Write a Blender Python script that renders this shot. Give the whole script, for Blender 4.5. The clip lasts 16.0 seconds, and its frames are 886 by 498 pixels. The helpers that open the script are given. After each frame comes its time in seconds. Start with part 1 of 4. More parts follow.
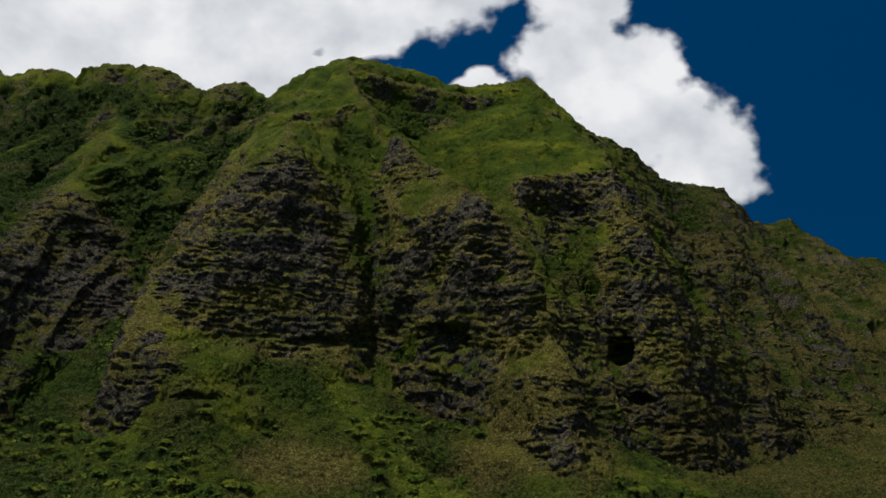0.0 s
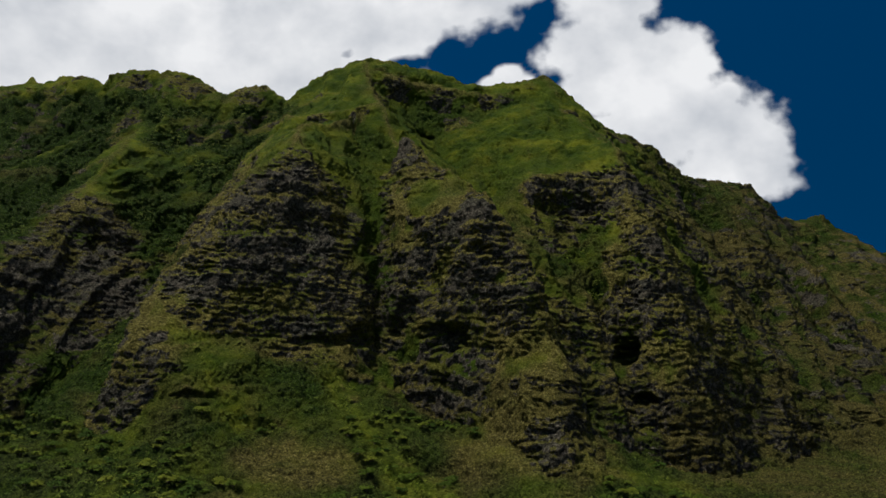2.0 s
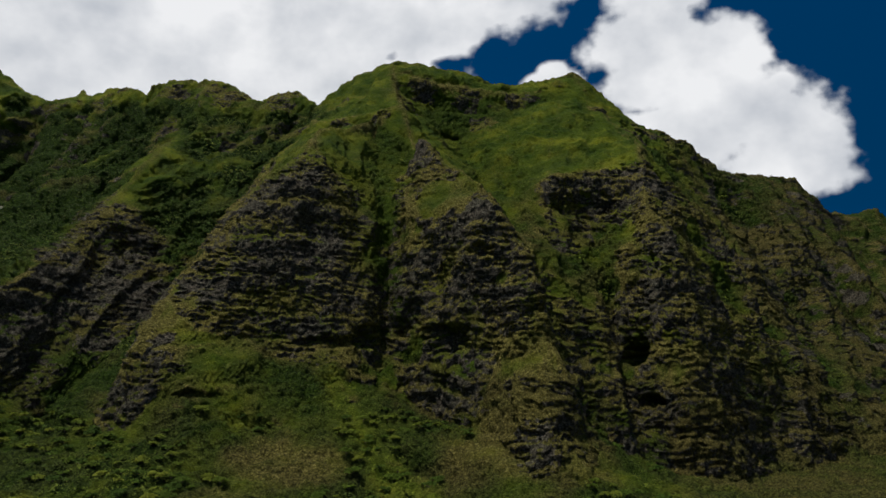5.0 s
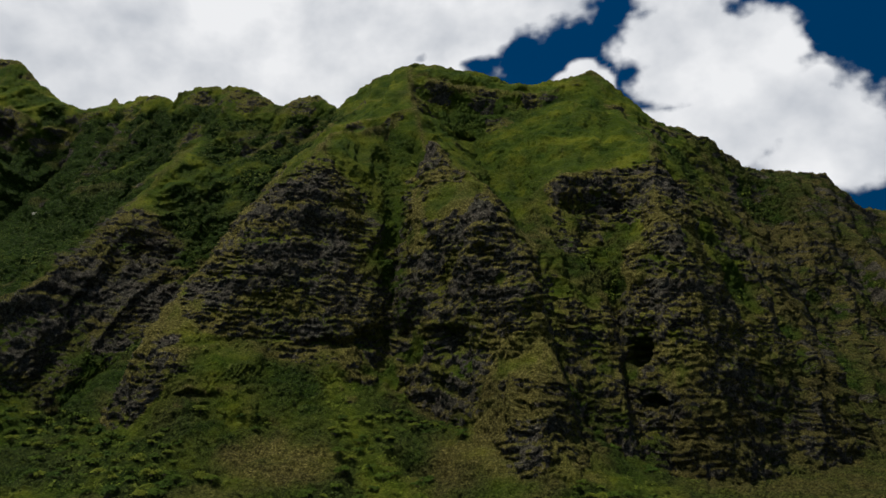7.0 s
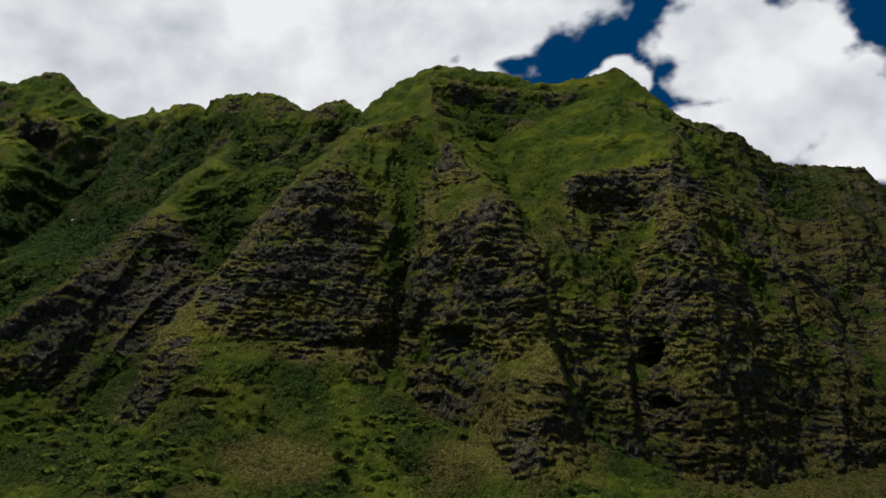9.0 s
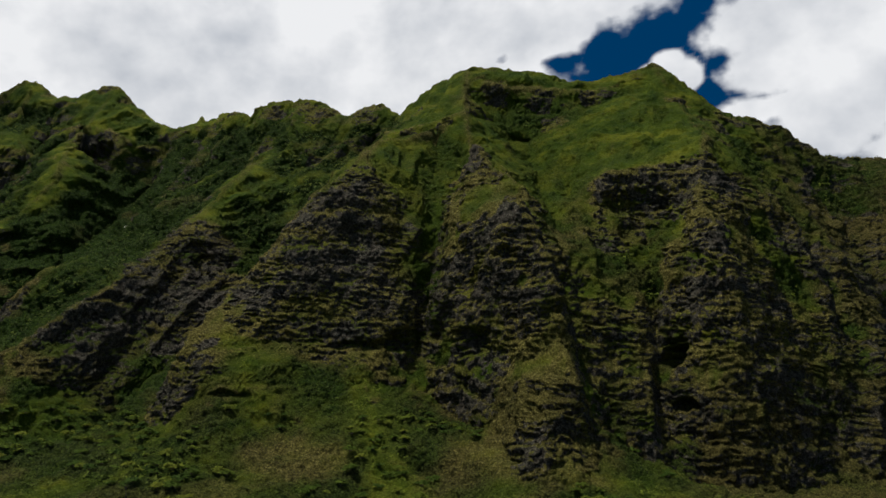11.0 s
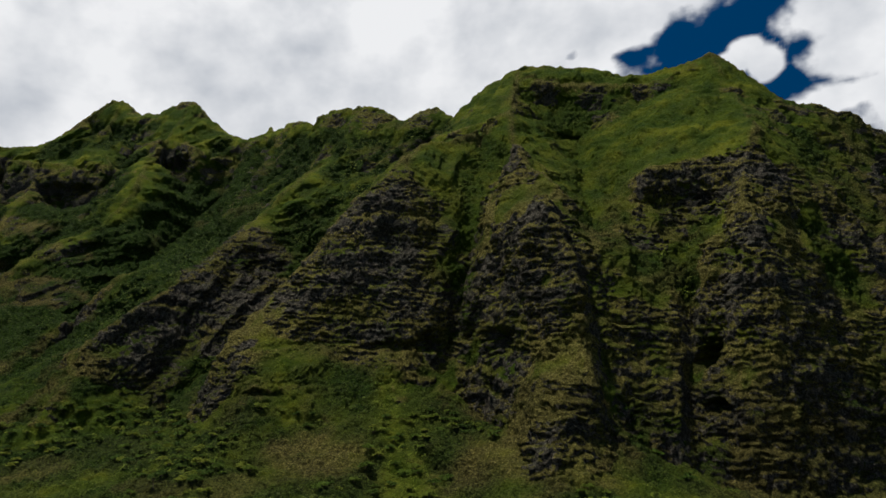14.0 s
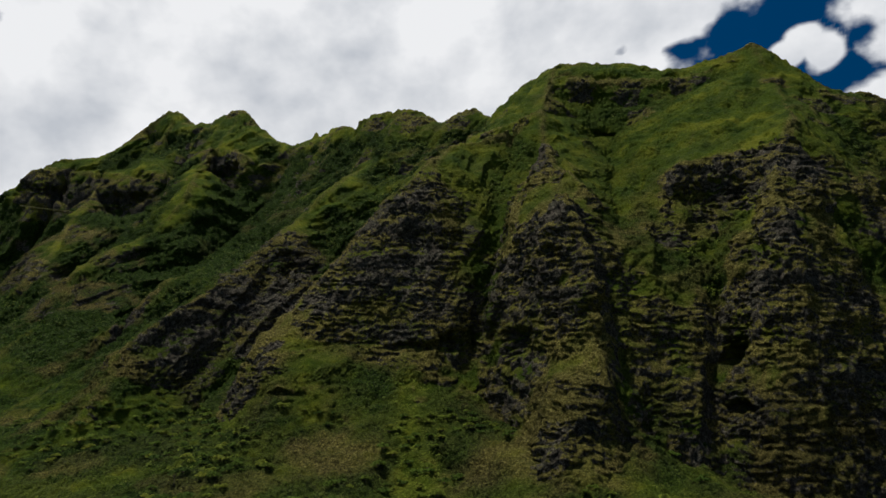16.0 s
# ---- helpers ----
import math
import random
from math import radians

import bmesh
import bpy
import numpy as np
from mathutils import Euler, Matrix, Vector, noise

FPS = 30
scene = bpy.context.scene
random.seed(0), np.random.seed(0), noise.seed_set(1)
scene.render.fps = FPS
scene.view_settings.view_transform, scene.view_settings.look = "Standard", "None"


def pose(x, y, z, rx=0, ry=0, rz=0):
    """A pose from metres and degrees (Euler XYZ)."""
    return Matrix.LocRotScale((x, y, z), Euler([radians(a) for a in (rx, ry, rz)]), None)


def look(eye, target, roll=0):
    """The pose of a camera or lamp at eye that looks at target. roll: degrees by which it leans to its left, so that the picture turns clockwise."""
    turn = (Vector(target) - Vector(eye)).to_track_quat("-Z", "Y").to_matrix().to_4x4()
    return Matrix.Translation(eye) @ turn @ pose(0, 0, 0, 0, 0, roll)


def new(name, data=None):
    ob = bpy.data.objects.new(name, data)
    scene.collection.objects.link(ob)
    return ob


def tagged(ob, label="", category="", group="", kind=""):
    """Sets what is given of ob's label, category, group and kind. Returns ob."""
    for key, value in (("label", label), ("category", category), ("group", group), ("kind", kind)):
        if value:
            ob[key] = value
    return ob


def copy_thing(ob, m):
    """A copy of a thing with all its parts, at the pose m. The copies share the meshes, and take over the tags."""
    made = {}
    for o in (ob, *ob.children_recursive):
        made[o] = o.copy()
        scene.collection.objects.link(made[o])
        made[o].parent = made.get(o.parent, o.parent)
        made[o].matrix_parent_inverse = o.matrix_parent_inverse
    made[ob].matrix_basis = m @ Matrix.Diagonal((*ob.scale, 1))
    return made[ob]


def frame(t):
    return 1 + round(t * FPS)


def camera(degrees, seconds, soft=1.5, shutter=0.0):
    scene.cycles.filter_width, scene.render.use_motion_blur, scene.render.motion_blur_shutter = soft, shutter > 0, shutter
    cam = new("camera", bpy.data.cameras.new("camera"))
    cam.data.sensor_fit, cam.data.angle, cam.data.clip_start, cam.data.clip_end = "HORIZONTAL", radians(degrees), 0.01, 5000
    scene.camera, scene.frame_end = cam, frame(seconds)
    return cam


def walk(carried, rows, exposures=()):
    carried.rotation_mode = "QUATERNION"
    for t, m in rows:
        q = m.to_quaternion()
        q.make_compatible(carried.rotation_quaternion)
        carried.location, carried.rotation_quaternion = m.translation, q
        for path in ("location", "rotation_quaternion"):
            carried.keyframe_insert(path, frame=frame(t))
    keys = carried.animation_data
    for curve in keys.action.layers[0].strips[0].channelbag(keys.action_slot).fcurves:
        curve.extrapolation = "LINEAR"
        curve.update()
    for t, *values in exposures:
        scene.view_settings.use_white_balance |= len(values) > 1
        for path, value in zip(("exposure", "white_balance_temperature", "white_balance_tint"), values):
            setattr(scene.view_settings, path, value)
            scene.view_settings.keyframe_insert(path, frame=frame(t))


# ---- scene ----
cam = camera(63.5, 16.0)
METRES, EYE, TILT, LEAN, TURN = 200.0, 100.0, 9.4, 0.0, 0.0
ROWS = [
    (0.0, 0.0, 0.0, 0.0, 0.0, 0.0, -0.0),
    (0.5, 0.0258, -0.0014, 0.0009, 0.43, -0.02, 0.02),
    (1.0, 0.0549, -0.0028, 0.0018, 1.21, -0.03, 0.12),
    (1.5, 0.0827, -0.0039, 0.0024, 2.15, -0.04, 0.27),
    (2.0, 0.1133, -0.0051, 0.0038, 3.05, -0.09, 0.38),
    (2.5, 0.1417, -0.0056, 0.0051, 3.85, -0.11, 0.48),
    (3.0, 0.1731, -0.006, 0.0062, 4.75, -0.14, 0.6),
    (3.5, 0.202, -0.0059, 0.0072, 5.55, -0.14, 0.72),
    (4.0, 0.2324, -0.0054, 0.0077, 6.38, -0.13, 0.85),
    (6.5, 0.3875, 0.0025, 0.0098, 10.33, -0.04, 1.47),
    (7.0, 0.4199, 0.0054, 0.0094, 11.23, -0.01, 1.62),
    (7.5, 0.4496, 0.0085, 0.0096, 12.03, 0.01, 1.74),
    (8.0, 0.4826, 0.0125, 0.0092, 12.93, 0.05, 1.9),
    (8.5, 0.5124, 0.0166, 0.0098, 13.83, 0.06, 2.04),
    (9.0, 0.5453, 0.0216, 0.0084, 14.97, 0.15, 2.24),
    (11.5, 0.7019, 0.0523, 0.0033, 21.03, 0.51, 3.19),
    (12.0, 0.7342, 0.0609, 0.0017, 22.33, 0.6, 3.4),
    (12.5, 0.764, 0.0695, -0.0, 23.41, 0.69, 3.56),
    (13.0, 0.7959, 0.0793, -0.0017, 24.47, 0.77, 3.71),
    (13.5, 0.8248, 0.089, -0.0035, 25.51, 0.84, 3.87),
    (14.0, 0.8562, 0.1003, -0.0061, 26.84, 0.95, 4.1),
    (14.5, 0.885, 0.1115, -0.0083, 28.09, 1.04, 4.31),
    (15.0, 0.9166, 0.1246, -0.0106, 29.44, 1.15, 4.53),
    (15.5, 0.9455, 0.1372, -0.013, 30.58, 1.26, 4.73),
    (16.0, 0.9767, 0.1517, -0.0153, 31.74, 1.38, 4.91),
]
walk(cam, [(t, pose(0, 0, EYE, TILT, LEAN, TURN) @ pose(METRES * x, METRES * y, METRES * z, 90 + pitch, roll, yaw)) for t, x, y, z, yaw, pitch, roll in ROWS])

# ---- light ----
SUN_TO = Vector((-0.26, -0.03, 0.965)).normalized()
world = bpy.data.worlds.new("sky")
scene.world = world
world.use_nodes = True
wn = world.node_tree.nodes
sky = wn.new("ShaderNodeTexSky")
sky.sky_type = "NISHITA"
sky.sun_disc = False
sky.sun_elevation = math.asin(SUN_TO.z)
sky.sun_rotation = math.atan2(SUN_TO.x, SUN_TO.y)
sky.altitude = 200.0
sky.air_density = 1.0
sky.dust_density = 0.3
sky.ozone_density = 3.0
deep = wn.new("ShaderNodeHueSaturation")
deep.inputs["Hue"].default_value = 0.498
deep.inputs["Saturation"].default_value, deep.inputs["Value"].default_value = 1.62, 0.033
wl = world.node_tree.links
wl.new(sky.outputs["Color"], deep.inputs["Color"])
# broken cloud over the rest of the sky, outside the bank behind the ridge
way = wn.new("ShaderNodeTexCoord")
raise_up = wn.new("ShaderNodeVectorMath")
raise_up.inputs[1].default_value = (0, 0, 0.45)
wl.new(way.outputs["Generated"], raise_up.inputs[0])
wl.new(raise_up.outputs["Vector"], sky.inputs["Vector"])
heap, cut, side, fade, both, blend = (wn.new(k) for k in ("ShaderNodeTexNoise", "ShaderNodeMapRange", "ShaderNodeSeparateXYZ", "ShaderNodeMapRange", "ShaderNodeMath", "ShaderNodeMix"))
heap.inputs["Scale"].default_value, heap.inputs["Detail"].default_value = 2.6, 7.0
cut.inputs["From Min"].default_value, cut.inputs["From Max"].default_value = 0.52, 0.64
fade.inputs["From Min"].default_value, fade.inputs["From Max"].default_value = 0.15, -0.15
both.operation, blend.data_type = "MULTIPLY", "RGBA"
wl.new(way.outputs["Generated"], heap.inputs["Vector"])
wl.new(way.outputs["Generated"], side.inputs["Vector"])
wl.new(heap.outputs["Fac"], cut.inputs["Value"])
wl.new(side.outputs["Y"], fade.inputs["Value"])
wl.new(cut.outputs["Result"], both.inputs[0])
wl.new(fade.outputs["Result"], both.inputs[1])
wl.new(both.outputs["Value"], blend.inputs["Factor"])
wl.new(deep.outputs["Color"], blend.inputs["A"])
blend.inputs["B"].default_value = (0.45, 0.46, 0.49, 1)
wl.new(blend.outputs["Result"], wn["Background"].inputs["Color"])
wn["Background"].inputs["Strength"].default_value = 1.0
sun = new("sun", bpy.data.lights.new("sun", "SUN"))
sun.data.energy = 3.0
sun.data.angle = radians(0.53)
sun.data.color = (1.0, 0.95, 0.86)
sun.matrix_world = look((0, 0, 900), Vector((0, 0, 900)) - SUN_TO)


# ---- helpers of the scene ----
def hash3(ix, iy, iz, seed):
    h = (ix * 374761393 + iy * 668265263 + iz * 2147483647 + seed * 1274126177) & 0xFFFFFFFF
    h = ((h ^ (h >> 13)) * 1274126177) & 0xFFFFFFFF
    h = ((h ^ (h >> 16)) * 2246822519) & 0xFFFFFFFF
    return (h ^ (h >> 15)) & 0xFFFF


def value_noise(x, y, z, seed=0):
    """Smooth noise in -1..1 on a unit lattice."""
    fx, fy, fz = np.floor(x), np.floor(y), np.floor(z)
    ix, iy, iz = fx.astype(np.int64), fy.astype(np.int64), fz.astype(np.int64)
    u, v, w = x - fx, y - fy, z - fz
    u, v, w = (a * a * a * (a * (a * 6 - 15) + 10) for a in (u, v, w))
    out = 0.0
    for dx in (0, 1):
        for dy in (0, 1):
            for dz in (0, 1):
                k = (u if dx else 1 - u) * (v if dy else 1 - v) * (w if dz else 1 - w)
                out = out + k * hash3(ix + dx, iy + dy, iz + dz, seed)
    return out / 32767.5 - 1


def fbm(x, y, z, octaves=3, seed=0, gain=0.5):
    total, amp, norm = 0.0, 1.0, 0.0
    for i in range(octaves):
        total = total + amp * value_noise(x * 2 ** i + 17.3 * i, y * 2 ** i - 9.1 * i, z * 2 ** i + 4.7 * i, seed + i)
        norm += amp
        amp *= gain
    return total / norm


def cells(x, y, z, seed=0):
    """Distance to the nearest of the points strewn one to a lattice cell."""
    fx, fy, fz = np.floor(x), np.floor(y), np.floor(z)
    ix, iy, iz = fx.astype(np.int64), fy.astype(np.int64), fz.astype(np.int64)
    u, v, w = x - fx, y - fy, z - fz
    best = np.full(x.shape, 9.0)
    for dx in (-1, 0, 1):
        for dy in (-1, 0, 1):
            for dz in (-1, 0, 1):
                h = hash3(ix + dx, iy + dy, iz + dz, seed)
                a, b, c = (h & 31) / 31, ((h >> 5) & 31) / 31, ((h >> 10) & 31) / 31
                best = np.minimum(best, (dx + a - u) ** 2 + (dy + b - v) ** 2 + (dz + c - w) ** 2)
    return np.sqrt(best)


def step(a, b, x):
    k = np.clip((x - a) / (b - a), 0, 1)
    return k * k * (3 - 2 * k)


# ---- plan of the mountain: crests, spurs, gullies and breaks of slope, as (x, y, z) ----
LINES = []


def line(*points):
    LINES.append(np.array(points, float))


# skyline, from the far west shoulder to the east
line((-1200, 560, 330), (-1033, 620, 382), (-1003, 630, 399), (-972, 670, 443), (-927, 732, 460), (-933, 781, 507), (-900, 829, 568), (-883, 841, 563),
     (-846, 845, 534), (-785, 840, 530), (-735, 836, 537), (-707, 835, 532), (-684, 840, 507), (-643, 847, 471), (-602, 851, 456))
line((-602, 851, 456), (-569, 853, 463), (-559, 854, 474), (-548, 848, 461), (-525, 838, 454), (-504, 826, 460), (-461, 803, 450), (-427, 789, 432), (-420, 788, 445),
     (-360, 778, 446), (-325, 774, 440), (-290, 778, 422), (-271, 780, 408), (-260, 780, 420), (-225, 774, 420), (-197, 770, 396))
line((-197, 770, 396), (-174, 765, 417), (-152, 761, 429), (-125, 756, 438), (-101, 753, 443), (-70, 761, 438), (-23, 774, 433), (6, 783, 422), (31, 790, 420),
     (74, 787, 426), (96, 786, 432), (107, 785, 423), (138, 781, 394), (150, 779, 380), (160, 778, 362))
line((160, 778, 362), (192, 794, 359), (217, 807, 353), (241, 821, 338), (261, 832, 322), (295, 886, 331), (340, 920, 338), (377, 941, 338), (403, 968, 319),
     (436, 985, 300), (478, 1050, 311), (497, 1050, 314), (517, 1050, 320), (532, 1050, 300), (547, 1050, 280), (567, 1050, 267), (600, 1050, 258), (640, 1050, 260), (656, 1050, 249), (760, 1060, 222))
# ridge from the west summit down to the fork of the two spurs
line((-107, 752, 442), (-99, 720, 412), (-91, 691, 387), (-80, 655, 358), (-70, 626, 340))
line((-72, 622, 339), (-95, 630, 337), (-123, 634, 334), (-150, 640, 333), (-172, 665, 346))
line((-74, 614, 326), (-98, 620, 322), (-123, 624, 318), (-150, 630, 318))
# the pyramid spur: crest to its apex, its west edge down to the foot
line((-84, 618, 330), (-100, 575, 306), (-124, 544, 290), (-116, 507, 272))
line((-116, 507, 272), (-128, 500, 256), (-147, 488, 236), (-151, 464, 208), (-157, 446, 187), (-165, 434, 169), (-175, 425, 152), (-168, 390, 131),
     (-160, 363, 114), (-166, 356, 90), (-162, 343, 71))
# foot of the low cliff west of that edge
line((-163, 462, 176), (-170, 448, 158), (-180, 436, 138), (-188, 424, 122), (-181, 392, 103), (-173, 366, 86), (-177, 354, 70))
# its layered face: middle line, east edge, and the foot of the cliff
line((-116, 507, 272), (-114, 480, 245), (-118, 458, 224), (-117, 440, 180), (-114, 424, 145), (-113, 408, 118))
line((-116, 507, 272), (-101, 490, 250), (-89, 470, 226), (-73, 474, 200), (-74, 446, 167), (-66, 432, 135), (-55, 421, 111))
line((-162, 352, 92), (-150, 361, 105), (-143, 361, 108), (-126, 392, 115), (-113, 407, 117), (-79, 414, 115), (-55, 420, 110), (-45, 433, 97))
# gully between the pyramid and the middle buttress
line((-92, 612, 314), (-82, 585, 286), (-76, 560, 262), (-71, 534, 241), (-54, 511, 207), (-49, 490, 172), (-45, 469, 142), (-43, 451, 115), (-43, 436, 97), (-36, 416, 88), (-30, 396, 76))
# middle buttress: the spire, its sharp crest and the lower apex
line((-70, 626, 340), (-57, 598, 302), (-47, 578, 277), (-40, 566, 289), (-21, 535, 260), (4, 516, 241), (15, 508, 232), (16, 485, 218), (16, 461, 216))
line((16, 461, 216), (25, 449, 209), (36, 437, 190), (46, 428, 172), (53, 419, 157), (58, 412, 140), (61, 399, 117), (70, 384, 98), (73, 377, 82), (74, 367, 68), (70, 350, 58), (64, 332, 50))
# its west edge and flank
line((16, 461, 216), (0, 463, 205), (-16, 462, 194), (-24, 460, 168), (-26, 456, 141), (-30, 456, 126), (-29, 442, 102), (-25, 432, 84))
line((-60, 590, 284), (-51, 568, 262), (-48, 548, 250), (-44, 522, 234), (-36, 496, 210), (-30, 478, 185))
# its front wall, in two lines, and the foot
line((16, 461, 216), (17, 433, 186), (13, 430, 173), (3, 427, 152), (-5, 431, 122), (1, 422, 113), (0, 411, 71))
line((17, 433, 186), (28, 427, 165), (35, 426, 158), (41, 420, 155), (42, 400, 118), (33, 396, 104), (29, 391, 92), (28, 380, 69))
line((61, 399, 116), (58, 382, 101), (60, 366, 84), (61, 347, 66), (50, 341, 56))
# grassy ridge in front of the last knob
line((62, 345, 64), (70, 354, 61), (77, 345, 54), (86, 330, 45), (96, 312, 38))
line((-25, 431, 83), (0, 410, 69), (28, 380, 68), (45, 350, 57), (55, 334, 48))
# grassy bowl under the summit: foot of the dark cliff, the bright rib, the gully beside it
line((-88, 705, 384), (-72, 712, 376), (-48, 722, 370), (-20, 730, 369), (1, 733, 368), (28, 742, 374), (57, 753, 384), (80, 760, 396))
line((-88, 722, 404), (-72, 724, 408), (-48, 733, 406), (-20, 741, 402), (1, 744, 396), (28, 753, 396), (57, 766, 404))
line((1, 733, 368), (19, 701, 342), (28, 673, 319), (31, 638, 289), (28, 615, 262), (33, 582, 237))
line((-72, 700, 358), (-52, 690, 336), (-29, 711, 339), (-14, 660, 296), (0, 620, 268), (14, 575, 240), (30, 540, 213), (43, 480, 187), (45, 459, 176))
line((-29, 711, 339), (0, 712, 343), (19, 701, 342))
line((45, 459, 176), (58, 438, 138), (67, 424, 106), (76, 402, 76), (81, 384, 63), (82, 362, 54), (78, 335, 46))
# slope from the east summit down to the terrace
line((80, 760, 396), (74, 700, 348), (66, 640, 300), (62, 600, 270), (67, 570, 252))
line((108, 752, 388), (106, 690, 334), (104, 640, 300), (102, 600, 272), (101, 574, 254))
# terrace with the alcove under it: brow, back wall, floor
line((33, 582, 237), (46, 568, 238), (56, 567, 245), (67, 570, 252), (101, 574, 254), (124, 567, 248), (138, 570, 256))
line((60, 557, 226), (76, 560, 218), (91, 562, 216), (108, 558, 212), (118, 549, 207))
line((91, 560, 214), (98, 546, 190), (96, 524, 176), (87, 505, 165))
# inner buttress: crest, and its edge above the cleft
line((56, 566, 244), (59, 556, 232), (67, 521, 190), (76, 494, 164), (73, 456, 137), (75, 430, 105), (79, 421, 80), (82, 413, 62))
line((87, 505, 165), (96, 484, 141), (97, 462, 116), (88, 441, 98), (89, 430, 85), (93, 410, 57))
line((96, 484, 141), (103, 470, 115), (101, 445, 95), (104, 436, 79), (104, 420, 64))
# cleft between the buttresses
line((87, 505, 165), (104, 506, 152), (106, 494, 132), (106, 476, 108), (105, 462, 92), (107, 448, 74), (109, 434, 58), (108, 404, 52), (102, 365, 48))
# east buttress: crest, west edge, east edge
line((97, 786, 430), (108, 753, 389), (119, 735, 366), (128, 692, 336), (136, 656, 313), (143, 615, 290), (140, 597, 279), (139, 572, 258), (137, 556, 242),
     (134, 532, 217), (144, 506, 197), (134, 492, 166), (129, 478, 144), (130, 466, 116), (132, 454, 98), (126, 448, 79), (130, 440, 62), (128, 432, 46), (126, 420, 39))
line((137, 556, 242), (126, 560, 230), (118, 549, 207), (117, 509, 184), (110, 497, 157), (110, 490, 134), (112, 478, 112), (111, 456, 88), (114, 444, 64), (116, 430, 46))
line((140, 597, 279), (150, 592, 258), (162, 590, 240), (163, 558, 212), (162, 540, 196), (163, 520, 174), (170, 520, 150), (178, 516, 132), (174, 490, 104), (172, 480, 100), (174, 470, 72), (163, 436, 41))
line((144, 506, 197), (155, 490, 160), (154, 475, 132), (150, 464, 110), (144, 456, 101), (140, 444, 86), (141, 438, 70), (137, 433, 52), (140, 424, 38))
line((94, 408, 56), (112, 425, 46), (127, 424, 40), (160, 430, 37), (184, 460, 36), (198, 475, 36), (228, 496, 38), (247, 522, 38), (280, 540, 42), (320, 548, 42))
# ribs stepping back to the east
line((150, 690, 322), (163, 640, 272), (185, 607, 235), (203, 609, 214), (208, 586, 184), (217, 574, 154), (212, 546, 126), (205, 518, 92), (206, 510, 60), (200, 480, 37))
line((170, 566, 196), (186, 552, 158), (192, 530, 128), (187, 504, 96), (190, 490, 70), (190, 470, 38))
line((205, 800, 352), (220, 715, 252), (240, 648, 191), (247, 650, 175), (250, 610, 135), (250, 565, 103), (254, 553, 75), (256, 530, 45))
line((190, 740, 305), (206, 665, 222), (226, 630, 172), (222, 600, 146), (226, 560, 108), (237, 546, 90), (236, 515, 46))
line((261, 832, 322), (298, 812, 283), (300, 768, 243), (326, 762, 212), (329, 721, 161), (312, 660, 120), (301, 626, 104), (312, 560, 44))
line((238, 800, 284), (262, 735, 205), (276, 690, 150), (266, 645, 122), (272, 600, 90), (277, 545, 45))
line((377, 941, 338), (362, 864, 276), (378, 846, 240), (370, 757, 200), (390, 700, 110), (392, 630, 46))
line((336, 815, 236), (346, 790, 212), (352, 730, 140), (350, 610, 48))
line((517, 1050, 320), (480, 940, 240), (453, 870, 200), (436, 790, 145), (450, 700, 54))
line((440, 980, 275), (425, 880, 195), (412, 790, 125), (420, 690, 50))
# west spur: its long crest from the skyline to the foot
line((-349, 784, 446), (-342, 736, 384), (-335, 710, 357), (-326, 682, 335), (-312, 632, 310), (-298, 600, 294), (-293, 568, 274), (-284, 535, 246), (-270, 488, 214),
     (-266, 454, 188), (-268, 421, 164), (-261, 380, 145), (-276, 355, 121), (-280, 345, 112), (-258, 326, 90), (-238, 298, 72))
# short spur beside it that ends at a notch
line((-330, 774, 440), (-300, 740, 388), (-274, 690, 336))
line((-274, 686, 318), (-260, 676, 314), (-246, 668, 312), (-249, 629, 290))
# gully that parts the west spur from the pyramid, and the spur's rocky east foot
line((-200, 770, 398), (-206, 700, 325), (-206, 640, 282), (-200, 590, 244), (-206, 540, 202), (-204, 490, 160), (-208, 450, 124), (-214, 405, 94), (-222, 373, 71), (-200, 344, 62))
line((-172, 700, 352), (-170, 640, 315), (-168, 599, 297), (-155, 545, 268))
line((-249, 629, 292), (-243, 586, 250), (-248, 540, 222), (-238, 500, 190), (-240, 462, 162), (-241, 433, 141), (-247, 416, 122), (-242, 390, 100), (-239, 362, 84))
# rib that bounds the west valley, and the hollow between it and the spur
line((-349, 784, 446), (-370, 735, 372), (-420, 694, 322), (-465, 682, 295), (-512, 676, 268), (-474, 610, 230), (-446, 545, 205), (-425, 489, 186), (-442, 460, 150), (-430, 400, 110), (-410, 340, 76), (-395, 300, 58))
line((-372, 700, 318), (-352, 640, 268), (-346, 580, 226), (-340, 520, 186), (-348, 455, 146), (-335, 400, 112), (-325, 350, 86), (-305, 306, 62))
# west valley
line((-602, 851, 456), (-590, 805, 388), (-574, 760, 323), (-556, 683, 280), (-542, 630, 240), (-510, 570, 203), (-465, 500, 158), (-425, 430, 112), (-405, 370, 84), (-390, 310, 60))
line((-504, 826, 460), (-475, 775, 392), (-467, 751, 366), (-470, 715, 318))
line((-435, 790, 432), (-428, 740, 350), (-445, 708, 306))
